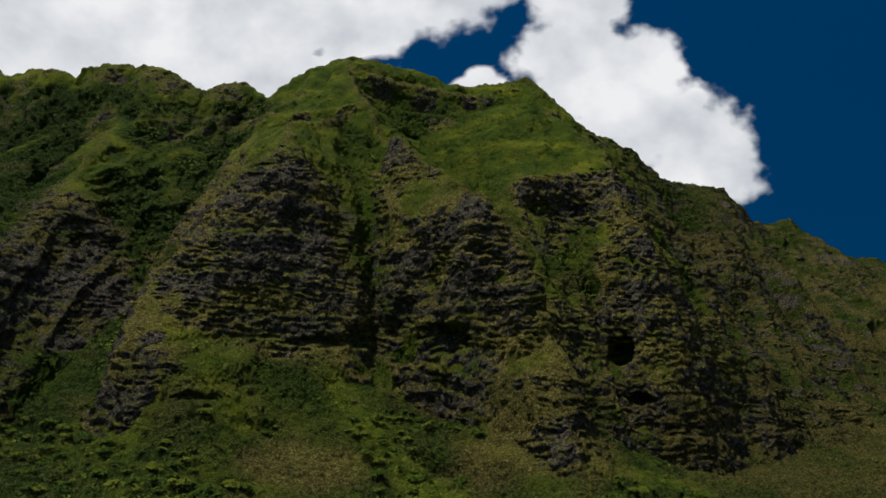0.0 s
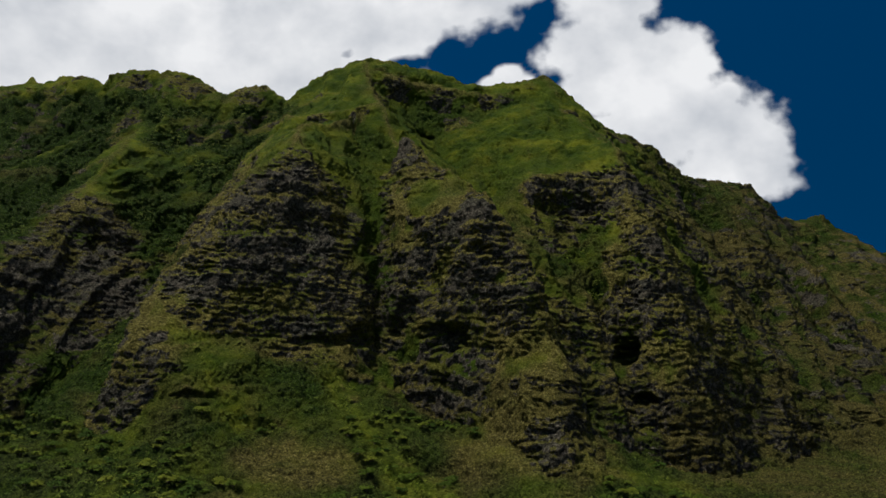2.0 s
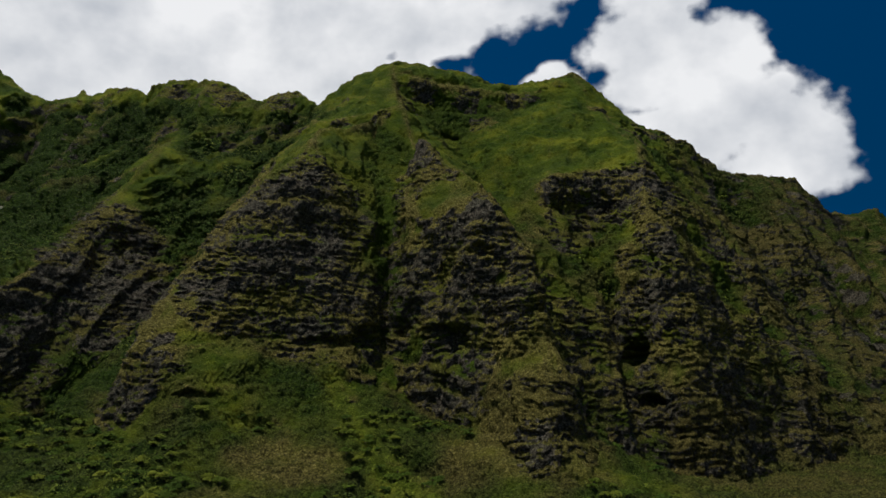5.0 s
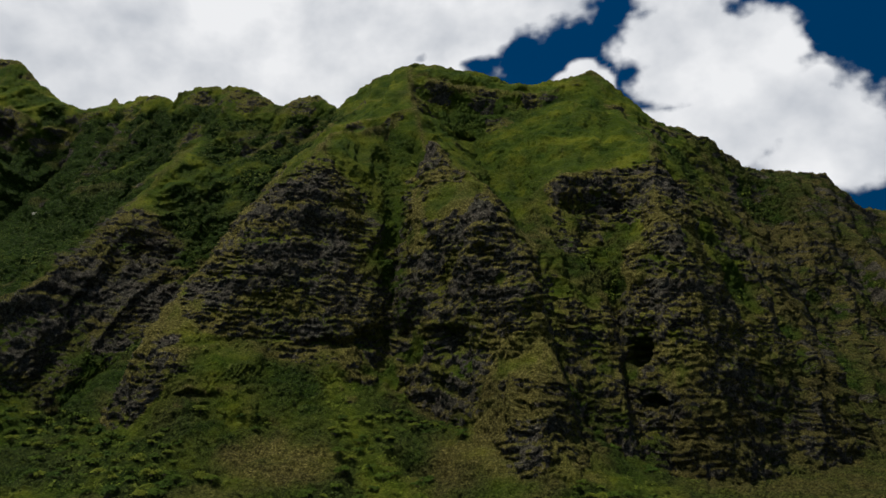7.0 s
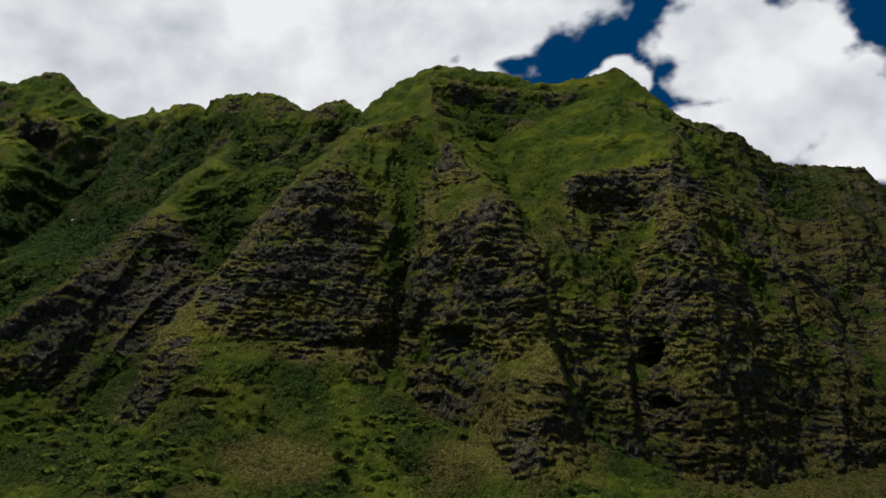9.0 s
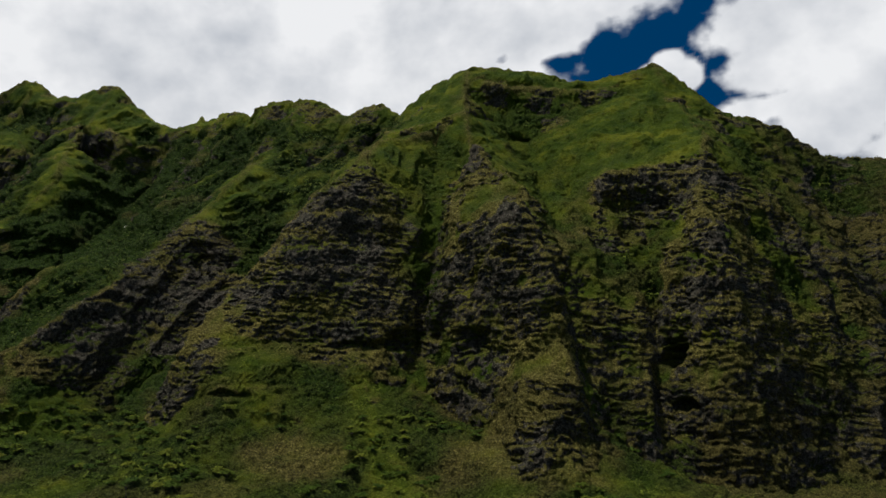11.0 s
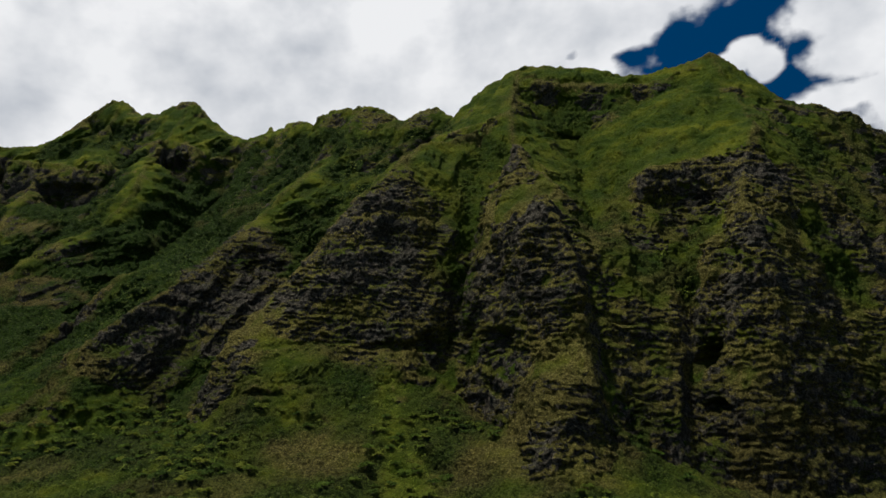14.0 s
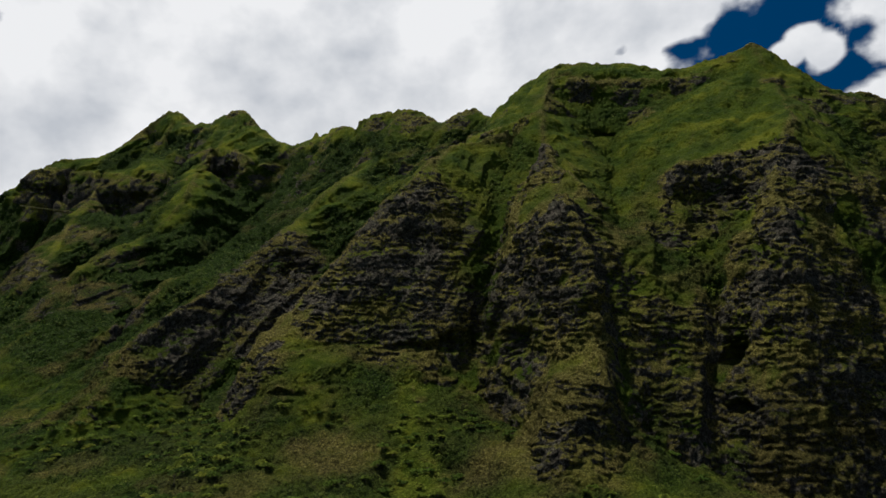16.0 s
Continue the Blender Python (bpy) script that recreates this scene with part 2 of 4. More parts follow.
# far west spurs and the gullies between them
line((-715, 834, 529), (-690, 770, 450), (-650, 700, 385), (-606, 650, 342), (-599, 640, 322), (-588, 588, 269), (-582, 514, 229), (-581, 481, 201), (-540, 460, 165), (-500, 390, 125), (-470, 345, 95), (-460, 300, 60))
line((-800, 800, 450), (-760, 720, 368), (-703, 640, 300), (-680, 560, 222), (-645, 475, 155), (-600, 390, 100), (-560, 320, 62))
line((-924, 735, 460), (-880, 695, 400), (-841, 660, 366), (-799, 600, 303), (-730, 540, 245), (-708, 500, 206), (-690, 430, 140), (-650, 340, 70))
line((-890, 840, 570), (-860, 780, 470), (-800, 750, 425), (-760, 735, 400))
line((-940, 680, 400), (-900, 600, 270), (-850, 500, 160), (-800, 400, 90))
line((-1003, 630, 398), (-980, 560, 290), (-960, 450, 150))
# dark cliff bands under the far west skyline: brow and foot of each
line((-959, 628, 416), (-951, 655, 421), (-920, 680, 420), (-860, 702, 413), (-796, 715, 394))
line((-932, 618, 366), (-921, 643, 366), (-883, 664, 351), (-824, 684, 342), (-755, 698, 328))
line((-725, 764, 444), (-683, 768, 442), (-629, 772, 424))
line((-718, 750, 398), (-657, 750, 377), (-609, 754, 366))
line((-915, 800, 503), (-862, 806, 490), (-808, 806, 474))
# slope at the foot
line((-172, 345, 70), (-130, 325, 66), (-117, 292, 55), (-110, 250, 42))
line((-124, 351, 89), (-90, 383, 91), (-55, 394, 88), (-41, 425, 90))
line((-124, 340, 80), (-87, 357, 69), (-34, 352, 64), (-4, 351, 47), (19, 347, 48), (50, 335, 50))
line((-91, 309, 50), (-39, 323, 52), (0, 310, 38), (60, 300, 35), (140, 320, 36), (240, 400, 36), (330, 490, 38), (460, 620, 42), (600, 700, 42))
line((-262, 295, 66), (-223, 315, 62), (-190, 330, 62), (-140, 290, 52))
line((-1250, 200, 30), (-700, 215, 32), (-300, 205, 32), (-100, 215, 32), (100, 230, 30), (300, 300, 30), (700, 420, 30), (950, 500, 28))
# the lee side, behind the skyline
line((-1300, 850, 300), (-1050, 960, 380), (-800, 980, 400), (-500, 990, 330), (-250, 920, 300), (0, 920, 300), (180, 930, 260), (300, 1040, 240), (500, 1200, 220), (800, 1200, 150))

GRID, GX0, GX1, GY0, GY1 = 2.5, -1250.0, 800.0, 200.0, 1200.0


def settle(lines, passes=160):
    """The smoothest sheet through the lines: solved from a coarse grid to a fine one."""
    h = None
    for k in (16, 8, 4, 2, 1):
        g = GRID * k
        nx, ny = int((GX1 - GX0) / g) + 1, int((GY1 - GY0) / g) + 1
        total, count = np.zeros((nx, ny)), np.zeros((nx, ny))
        for pts in lines:
            for a, b in zip(pts[:-1], pts[1:]):
                n = max(2, int(np.linalg.norm(b - a) / (GRID * 0.4)))
                p = a + (b - a) * np.linspace(0, 1, n)[:, None]
                i, j = np.rint((p[:, 0] - GX0) / g).astype(int), np.rint((p[:, 1] - GY0) / g).astype(int)
                ok = (i >= 0) & (i < nx) & (j >= 0) & (j < ny)
                np.add.at(total, (i[ok], j[ok]), p[ok, 2])
                np.add.at(count, (i[ok], j[ok]), 1)
        fixed = count > 0
        want = total / np.maximum(count, 1)
        if h is None:
            h = np.full((nx, ny), 200.0)
        else:
            x = np.clip(np.arange(nx) / 2, 0, h.shape[0] - 1.001)
            y = np.clip(np.arange(ny) / 2, 0, h.shape[1] - 1.001)
            i, j = x.astype(int)[:, None], y.astype(int)[None, :]
            u, v = x[:, None] - i, y[None, :] - j
            h = (h[i, j] * (1 - u) * (1 - v) + h[i + 1, j] * u * (1 - v) + h[i, j + 1] * (1 - u) * v + h[i + 1, j + 1] * u * v)
        for _ in range(passes):
            p = np.pad(h, 1, mode="edge")
            h = (p[2:, 1:-1] + p[:-2, 1:-1] + p[1:-1, 2:] + p[1:-1, :-2]) / 4
            h[fixed] = want[fixed]
    near = fixed.astype(float)
    for _ in range(16):
        p = np.pad(near, 1, mode="edge")
        near = (p[2:, 1:-1] + p[:-2, 1:-1] + p[1:-1, 2:] + p[1:-1, :-2] + near) / 5
    blur = h.copy()
    for _ in range(36):
        p = np.pad(blur, 1, mode="edge")
        blur = (p[2:, 1:-1] + p[:-2, 1:-1] + p[1:-1, 2:] + p[1:-1, :-2] + blur) / 5
    wide = blur.copy()
    for _ in range(260):
        p = np.pad(wide, 1, mode="edge")
        wide = (p[2:, 1:-1] + p[:-2, 1:-1] + p[1:-1, 2:] + p[1:-1, :-2] + wide) / 5
    crest = h.copy()
    for _ in range(7):
        p = np.pad(crest, 1, mode="edge")
        crest = (p[2:, 1:-1] + p[:-2, 1:-1] + p[1:-1, 2:] + p[1:-1, :-2] + crest) / 5
    return h, h - blur, h - wide, h - crest, np.clip(near * 6, 0, 1)


RELIEF, BULGE, BROAD, CREST, NEAR = settle(LINES)
# rain has cut the gullies deeper than the smooth sheet, in the far west
RELIEF = RELIEF + np.clip((RELIEF - 120) / 80, 0, 1) * np.minimum(BROAD, 0) * np.interp(np.linspace(GX0, GX1, RELIEF.shape[0]), (-700, -450, -330, 0), (1.3, 0.9, 0.1, 0.0))[:, None]
# keeps the crests sharp through the smooth sampling below
PAD = np.pad(RELIEF, 1, mode="edge")
ACROSS = (PAD[:-2, 1:-1] + 4 * PAD[1:-1, 1:-1] + PAD[2:, 1:-1]) / 6
PAD = np.pad(ACROSS, 1, mode="edge")
RELIEF = np.minimum(2 * RELIEF - (PAD[1:-1, :-2] + 4 * PAD[1:-1, 1:-1] + PAD[1:-1, 2:]) / 6, RELIEF + 4)


def height(x, y):
    """The bare form of the mountain."""
    u = np.clip((x - GX0) / GRID, 1, RELIEF.shape[0] - 3.001)
    v = np.clip((y - GY0) / GRID, 1, RELIEF.shape[1] - 3.001)
    i, j = u.astype(int), v.astype(int)
    u, v = u - i, v - j

    def weights(t):
        return ((1 - t) ** 3 / 6, (3 * t ** 3 - 6 * t ** 2 + 4) / 6, (-3 * t ** 3 + 3 * t ** 2 + 3 * t + 1) / 6, t ** 3 / 6)
    wu, wv = weights(u), weights(v)
    out = 0.0
    for a in range(4):
        for b in range(4):
            out = out + wu[a] * wv[b] * RELIEF[i + a - 1, j + b - 1]
    return out


# ---- materials ----
def node_mat(name):
    m = bpy.data.materials.new(name)
    m.use_nodes = True
    return m, m.node_tree.nodes, m.node_tree.links


def terrain_material():
    m, n, l = node_mat("basalt_and_scrub")
    bsdf = n["Principled BSDF"]
    bsdf.inputs["Roughness"].default_value = 0.95
    bsdf.inputs["Specular IOR Level"].default_value = 0.1
    veg = n.new("ShaderNodeAttribute")
    veg.attribute_name = "cover"
    sep = n.new("ShaderNodeSeparateColor")
    l.new(veg.outputs["Color"], sep.inputs["Color"])
    geo = n.new("ShaderNodeNewGeometry")

    def noise_node(scale, detail=4.0, rough=0.6):
        t = n.new("ShaderNodeTexNoise")
        t.inputs["Scale"].default_value, t.inputs["Detail"].default_value, t.inputs["Roughness"].default_value = scale, detail, rough
        l.new(geo.outputs["Position"], t.inputs["Vector"])
        return t

    def ramp(src, stops):
        r = n.new("ShaderNodeValToRGB")
        e = r.color_ramp.elements
        while len(e) < len(stops):
            e.new(0.5)
        for k, (p, c) in zip(e, stops):
            k.position, k.color = p, (*c, 1)
        l.new(src, r.inputs["Fac"])
        return r

    def mix(fac, a, b):
        x = n.new("ShaderNodeMix")
        x.data_type = "RGBA"
        l.new(fac, x.inputs["Factor"])
        l.new(a, x.inputs["A"])
        l.new(b, x.inputs["B"])
        return x.outputs["Result"]

    fine, broad = noise_node(0.55, 6, 0.7), noise_node(0.035, 4, 0.6)
    rock = ramp(fine.outputs["Fac"], [(0.33, (0.012, 0.0115, 0.009)), (0.5, (0.060, 0.057, 0.041)), (0.68, (0.17, 0.16, 0.122))])
    tan = ramp(fine.outputs["Fac"], [(0.33, (0.022, 0.019, 0.014)), (0.5, (0.084, 0.074, 0.055)), (0.68, (0.19, 0.17, 0.13))])
    pale = ramp(noise_node(0.09, 5, 0.65).outputs["Fac"], [(0.42, (0, 0, 0)), (0.6, (1, 1, 1))])
    rock_colour = mix(pale.outputs["Color"], rock.outputs["Color"], tan.outputs["Color"])
    grass = ramp(broad.outputs["Fac"], [(0.34, (0.033, 0.066, 0.004)), (0.5, (0.076, 0.112, 0.006)), (0.64, (0.155, 0.175, 0.010))])
    scrub = ramp(fine.outputs["Fac"], [(0.36, (0.007, 0.017, 0.002)), (0.5, (0.018, 0.040, 0.003)), (0.66, (0.050, 0.085, 0.007))])
    dry = ramp(fine.outputs["Fac"], [(0.36, (0.056, 0.047, 0.011)), (0.52, (0.136, 0.119, 0.028)), (0.66, (0.28, 0.24, 0.074))])
    c = mix(sep.outputs["Green"], grass.outputs["Color"], scrub.outputs["Color"])
    heath = ramp(fine.outputs["Fac"], [(0.36, (0.031, 0.027, 0.007)), (0.52, (0.096, 0.082, 0.022)), (0.66, (0.19, 0.16, 0.05))])
    brown = mix(sep.outputs["Green"], dry.outputs["Color"], heath.outputs["Color"])
    c = mix(sep.outputs["Blue"], c, brown)
    edge = n.new("ShaderNodeMath")
    edge.operation = "MULTIPLY_ADD"
    l.new(noise_node(0.2, 5, 0.55).outputs["Fac"], edge.inputs[0])
    edge.inputs[1].default_value = 1.0
    l.new(sep.outputs["Red"], edge.inputs[2])
    cover = ramp(edge.outputs["Value"], [(0.86, (0, 0, 0)), (1.08, (1, 1, 1))])
    edge_scaled = mix(cover.outputs["Color"], rock_colour, c)
    speck, mottle = n.new("ShaderNodeMapRange"), n.new("ShaderNodeHueSaturation")
    speck.inputs["From Min"].default_value, speck.inputs["From Max"].default_value = 0.3, 0.7
    speck.inputs["To Min"].default_value, speck.inputs["To Max"].default_value = 0.56, 1.44
    l.new(noise_node(1.1, 3, 0.65).outputs["Fac"], speck.inputs["Value"])
    l.new(speck.outputs["Result"], mottle.inputs["Value"])
    l.new(edge_scaled, mottle.inputs["Color"])
    l.new(mottle.outputs["Color"], bsdf.inputs["Base Color"])
    bump = n.new("ShaderNodeBump")
    bump.inputs["Strength"].default_value, bump.inputs["Distance"].default_value = 1.0, 3.0
    l.new(fine.outputs["Fac"], bump.inputs["Height"])
    l.new(bump.outputs["Normal"], bsdf.inputs["Normal"])
    return m


TERRAIN = terrain_material()


# ---- the mountain ----
# bare cliffs, outcrops and crags, spur by spur: x, y, z, reach
BARE_PYRAMID = [(-101, 460, 209, 22), (-121, 435, 170, 18), (-80, 453, 180, 18), (-93, 421, 132, 20), (-129, 414, 139, 16), (-59, 440, 133, 13), (-166, 409, 143, 9),
                (-153, 369, 113, 10), (-156, 343, 75, 10), (-111, 482, 240, 13), (-70, 430, 122, 12), (-112, 414, 126, 10), (-83, 470, 205, 12), (-148, 402, 132, 14), (-156, 428, 158, 11), (-138, 436, 170, 12), (-162, 356, 95, 8)]
BARE_MIDDLE = [(-38, 548, 264, 11), (-12, 521, 244, 9), (-48, 545, 254, 11), (-42, 528, 245, 10), (-28, 530, 250, 9), (15, 439, 189, 14), (30, 430, 169, 14), (-21, 459, 171, 11), (-23, 454, 144, 11), (0, 441, 160, 12), (40, 407, 129, 12),
               (13, 413, 110, 13), (7, 410, 88, 13), (67, 367, 76, 11), (57, 346, 60, 11), (64, 358, 70, 10), (-40, 562, 278, 8), (48, 424, 160, 9), (-18, 430, 92, 10), (-3, 428, 132, 12)]
BARE_INNER = [(58, 519, 194, 11), (82, 527, 186, 8), (89, 465, 125, 13), (76, 443, 118, 10), (85, 428, 85, 12), (100, 569, 242, 22), (91, 564, 221, 14), (110, 483, 119, 12), (66, 566, 243, 9), (128, 562, 240, 10)]
BARE_EAST = [(144, 578, 256, 13), (155, 567, 230, 15), (124, 507, 181, 11), (145, 492, 167, 13), (150, 483, 147, 15), (121, 477, 126, 14), (156, 470, 111, 15), (118, 451, 80, 14),
             (150, 442, 66, 17), (136, 429, 46, 14), (180, 486, 84, 18), (176, 508, 123, 13), (140, 520, 208, 9), (170, 470, 90, 14)]
BARE_RIBS = [(227, 642, 185, 17), (193, 589, 201, 12), (268, 739, 208, 19), (201, 520, 98, 19), (233, 541, 86, 20), (282, 669, 134, 18), (177, 462, 53, 20), (230, 514, 52, 19), 
             (363, 895, 302, 15), (321, 583, 60, 22), (525, 877, 189, 25), (529, 953, 235, 22)]
BARE_TOP = [(-88, 622, 330, 11), (-68, 725, 391, 17), (-21, 738, 382, 14), (-131, 631, 326, 11), (-376, 770, 426, 18), (-245, 766, 407, 15), (-294, 762, 410, 15), (-268, 688, 328, 11), (118, 738, 366, 10), (30, 750, 386, 10)]
BARE_WEST = [(-263, 490, 206, 17), (-261, 462, 185, 15), (-244, 504, 196, 13), (-253, 362, 105, 20), (-243, 384, 97, 17), (-261, 349, 105, 13), (-255, 439, 158, 16), (-254, 401, 131, 17), (-542, 460, 166, 28),
             (-511, 491, 173, 26), (-790, 580, 281, 30), (-735, 596, 278, 24), (-571, 540, 233, 20), (-949, 640, 380, 42), (-860, 675, 372, 40), (-784, 690, 358, 40), (-649, 752, 408, 30), (-717, 515, 220, 24), (-440, 462, 158, 16)]
# the barest walls of all
SHEER = [(-149, 371, 113, 13), (-154, 363, 107, 10), (-157, 409, 142, 8), (-159, 351, 89, 9), (-139, 399, 128, 10), (-118, 431, 161, 16), (-88, 451, 182, 16), (-86, 415, 120, 14), (-251, 459, 173, 18), (-250, 430, 144, 18), (-230, 464, 155, 18), (-227, 434, 127, 18),
         (-259, 492, 204, 18), (-210, 457, 132, 18), (-237, 417, 120, 18), (-257, 384, 135, 16), (-256, 416, 141, 16), (-257, 491, 201, 12), (-245, 375, 100, 14), (64, 358, 70, 11), (57, 346, 60, 10), (70, 380, 88, 8), (-172, 388, 116, 8), (-182, 424, 136, 8)]
SHEER_TIPS = [(15, 452, 203, 10), (8, 446, 192, 10), (28, 440, 190, 8), (-12, 460, 188, 9), (-114, 486, 248, 9), (-117, 470, 235, 12), (-98, 480, 236, 8), (-135, 470, 212, 10), (142, 500, 188, 10), (152, 560, 225, 10),
              (150, 580, 246, 9), (64, 520, 186, 8), (-40, 556, 274, 9), (-30, 540, 256, 8), (132, 482, 150, 9)]
# grass and fern that hold on among the cliffs
GREEN_MIDDLE = [(-85, 519, 244, 14), (-63, 511, 214, 13), (-59, 473, 170, 11), (-54, 499, 190, 9), (16, 588, 246, 20), (31, 545, 217, 14), (-3, 658, 297, 24), (-15, 494, 215, 11), (-35, 489, 196, 10),
                (35, 422, 154, 6), (-22, 436, 112, 8)]
GREEN_EAST = [(98, 523, 177, 13), (75, 473, 148, 10), (138, 453, 97, 9), (197, 557, 154, 9), (296, 797, 270, 22), (364, 757, 188, 26), (345, 720, 160, 20), (175, 579, 209, 9), (184, 563, 176, 9), (61, 652, 308, 34), (118, 530, 200, 8), (132, 500, 176, 5), (110, 640, 300, 30)]
GREEN_WEST = [(-572, 644, 285, 34), (-545, 600, 232, 30), (-580, 728, 308, 28), (-244, 545, 223, 19), (-277, 549, 250, 19), (-593, 760, 341, 26), (-450, 380, 106, 26), (-423, 495, 190, 18), (-280, 643, 306, 26), (-226, 390, 86, 10), (-890, 730, 440, 26)]


def close_to(spots, x, y, z):
    """How near each point lies to any of the spots: 1 on one, 0 well away."""
    free = 1.0
    for a, b, c, reach in spots:
        free = free * (1 - 0.97 * np.exp(-((x - a) ** 2 + (y - b) ** 2 + (z - c) ** 2) / (1.3 * reach) ** 2))
    return 1 - free


# pads of tawny moss and grass on the ledges
TUFTS = [(44, 396, 110, 10), (138, 455, 99, 9), (72, 346, 57, 8), (82, 352, 52, 9), (70, 354, 72, 6), (90, 372, 62, 8), (51, 369, 81, 9), (24, 386, 70, 10), (138, 509, 195, 6), (140, 490, 165, 6), (46, 408, 118, 7), (56, 385, 95, 7), (150, 462, 112, 6), (160, 450, 78, 7), (-136, 398, 132, 6), (-66, 420, 100, 8)]


# brown and green patches on the apron under the cliffs: x, y, half width, half depth, dryness
APRON = [(18, 362, 30, 30, 0.8), (-60, 325, 26, 22, 0.6), (-140, 350, 22, 26, 0.6), (-85, 380, 30, 22, -0.7), (-120, 285, 60, 25, -0.6), (105, 378, 22, 16, -0.9), (175, 395, 45, 30, 0.6), (64, 330, 14, 20, 0.5)]
# caves and overhung hollows: x, y, z, half width, half height, depth
HOLLOWS = [
    (117, 474, 108, 12, 12, 22), (121, 450, 82, 13, 6, 10), (92, 566, 230, 36, 14, 4), (2, 426, 118, 18, 12, 8),
    (-22, 456, 136, 9, 14, 4), (22, 432, 172, 10, 8, 6), (-72, 418, 116, 26, 5, 6), (-118, 350, 86, 12, 1.8, 4),
    (-38, 704, 334, 22, 8, 10), (-648, 742, 402, 30, 22, 14), (-795, 688, 366, 45, 18, 14), (-955, 650, 380, 50, 20, 10), (-236, 486, 190, 18, 13, 6), (-60, 722, 388, 26, 12, 5),
]
CX, CY = 100.0, -100.0
COLS, ROWS_N = 1400, 720
AZ0, AZ1 = radians(-61), radians(29)


def build_mountain():
    az = np.linspace(AZ0, AZ1, COLS)
    sx, sy = np.sin(az), np.cos(az)
    r = np.linspace(300, 1500, 1600)
    x, y = CX + np.outer(sx, r), CY + np.outer(sy, r)
    z = height(x, y)
    dz, dr = np.diff(z, axis=1), np.diff(r)[None, :]
    rm = 0.5 * (r[1:] + r[:-1])[None, :]
    climb = dz / dr
    # rows are spent on what faces the valley
    top = np.argmax(z - 0.05 * r[None, :], axis=1)
    behind = np.arange(r.size - 1)[None, :] > top[:, None] + 8
    w = np.where(climb < -0.25, 0.35, 1.0) * np.where(behind, 0.12, 1.0)
    s = np.cumsum(np.sqrt(dr ** 2 + dz ** 2) / rm ** 0.8 * w, axis=1)
    s = np.concatenate([np.zeros((COLS, 1)), s], axis=1)
    rr = np.empty((COLS, ROWS_N))
    for i in range(COLS):
        rr[i] = np.interp(np.linspace(0, s[i, -1], ROWS_N), s[i], r)
    # neighbouring columns share their rows smoothly, so that no face is sheared
    for _ in range(14):
        p = np.pad(rr, ((3, 3), (0, 0)), mode="edge")
        rr = sum(p[k:k + COLS] for k in range(7)) / 7
    x, y = CX + sx[:, None] * rr, CY + sy[:, None] * rr
    z = height(x, y)
    e = 3.0
    gx, gy = (height(x + e, y) - height(x - e, y)) / (2 * e), (height(x, y + e) - height(x, y - e)) / (2 * e)
    g = np.sqrt(gx ** 2 + gy ** 2) + 1e-6
    nx, ny = -gx / g, -gy / g
    steep = step(0.55, 1.35, g)
    # broad lumps, and ribs and runnels down the slope
    high = step(36, 54, z + 12 * step(85, 120, x))
    lump = fbm(x / 46, y / 46, z / 46, 3, 11)
    wx = x + 14 * fbm(x / 70, y / 70, z / 70, 2, 13)
    rib = 1 - 2 * np.abs(fbm(wx / 30, y / 110, z / 160, 2, 23))
    rib2 = 1 - 2 * np.abs(fbm(wx / 13, y / 60, z / 70, 2, 27))
    slope = step(0.35, 0.8, g)
    ci = np.clip(((x - GX0) / GRID).astype(int), 0, NEAR.shape[0] - 1)
    cj = np.clip(((y - GY0) / GRID).astype(int), 0, NEAR.shape[1] - 1)
    free = 1 - 0.97 * NEAR[ci, cj]
    edge = np.clip(CREST[ci, cj] / 1.6 - 0.25 + 0.5 * lump, 0, 1)
    bulge = BULGE[ci, cj] / 5 + 0.6 * slope * (rib - 0.45) * free
    push = high * free * (1 + 0.6 * step(-200, -260, x)) * (4.0 * lump + slope * ((7.0 + 9.0 * step(200, 270, x)) * (rib - 0.35) + 3.5 * (rib2 - 0.35)))
    x, y = x + nx * push, y + ny * push
    # bare rock: the steep lower walls, and outcrops higher up
    wild = fbm(x / 55, y / 55, z / 38, 3, 15)
    ragged = fbm(x / 15, y / 15, z / 9, 3, 19)
    bare = close_to(BARE_PYRAMID + BARE_MIDDLE + BARE_INNER + BARE_EAST + BARE_RIBS + BARE_TOP + BARE_WEST, x, y, z)
    sheer = close_to(SHEER + SHEER_TIPS, x, y, z)
    green = close_to(GREEN_MIDDLE + GREEN_EAST + GREEN_WEST, x, y, z)
    wall = step(0.6, 1.5, g) * step(285, 225, z + 60 * wild)
    west_side = step(-200, -260, x)
    far_east = step(200, 260, x) * step(45, 60, z)
    rock = step(0.36, 0.66, 0.55 * wall + (0.55 + 0.35 * np.maximum(west_side, step(232, 250, z))) * bare + 0.45 * sheer - 0.5 * green + 0.3 * wild + (0.45 + 0.45 * far_east) * ragged + 0.06 + 0.34 * far_east) * high * step(0.3, 0.6, g)
    crag = step(0.16, 0.34, fbm(x / 40, y / 40, z / 22, 3, 17) + 0.06 * step(180, 240, x)) * step(0.7, 1.2, g) * np.maximum(step(180, 240, z), step(180, 240, x) * step(45, 60, z)) * (1 - green)
    rock = np.maximum(rock, 0.8 * crag) * (1 - 0.25 * edge)
    west = step(-170, -225, x) * step(95, 130, z)
    broad = np.clip(BROAD[ci, cj] / 9, -1.5, 1.5)
    # low west: dense dark scrub, its darkness also standing in for cloud shadow
    dim_west = step(-215, -290, x) * step(300, 200, z - 130 * step(-300, -420, x))
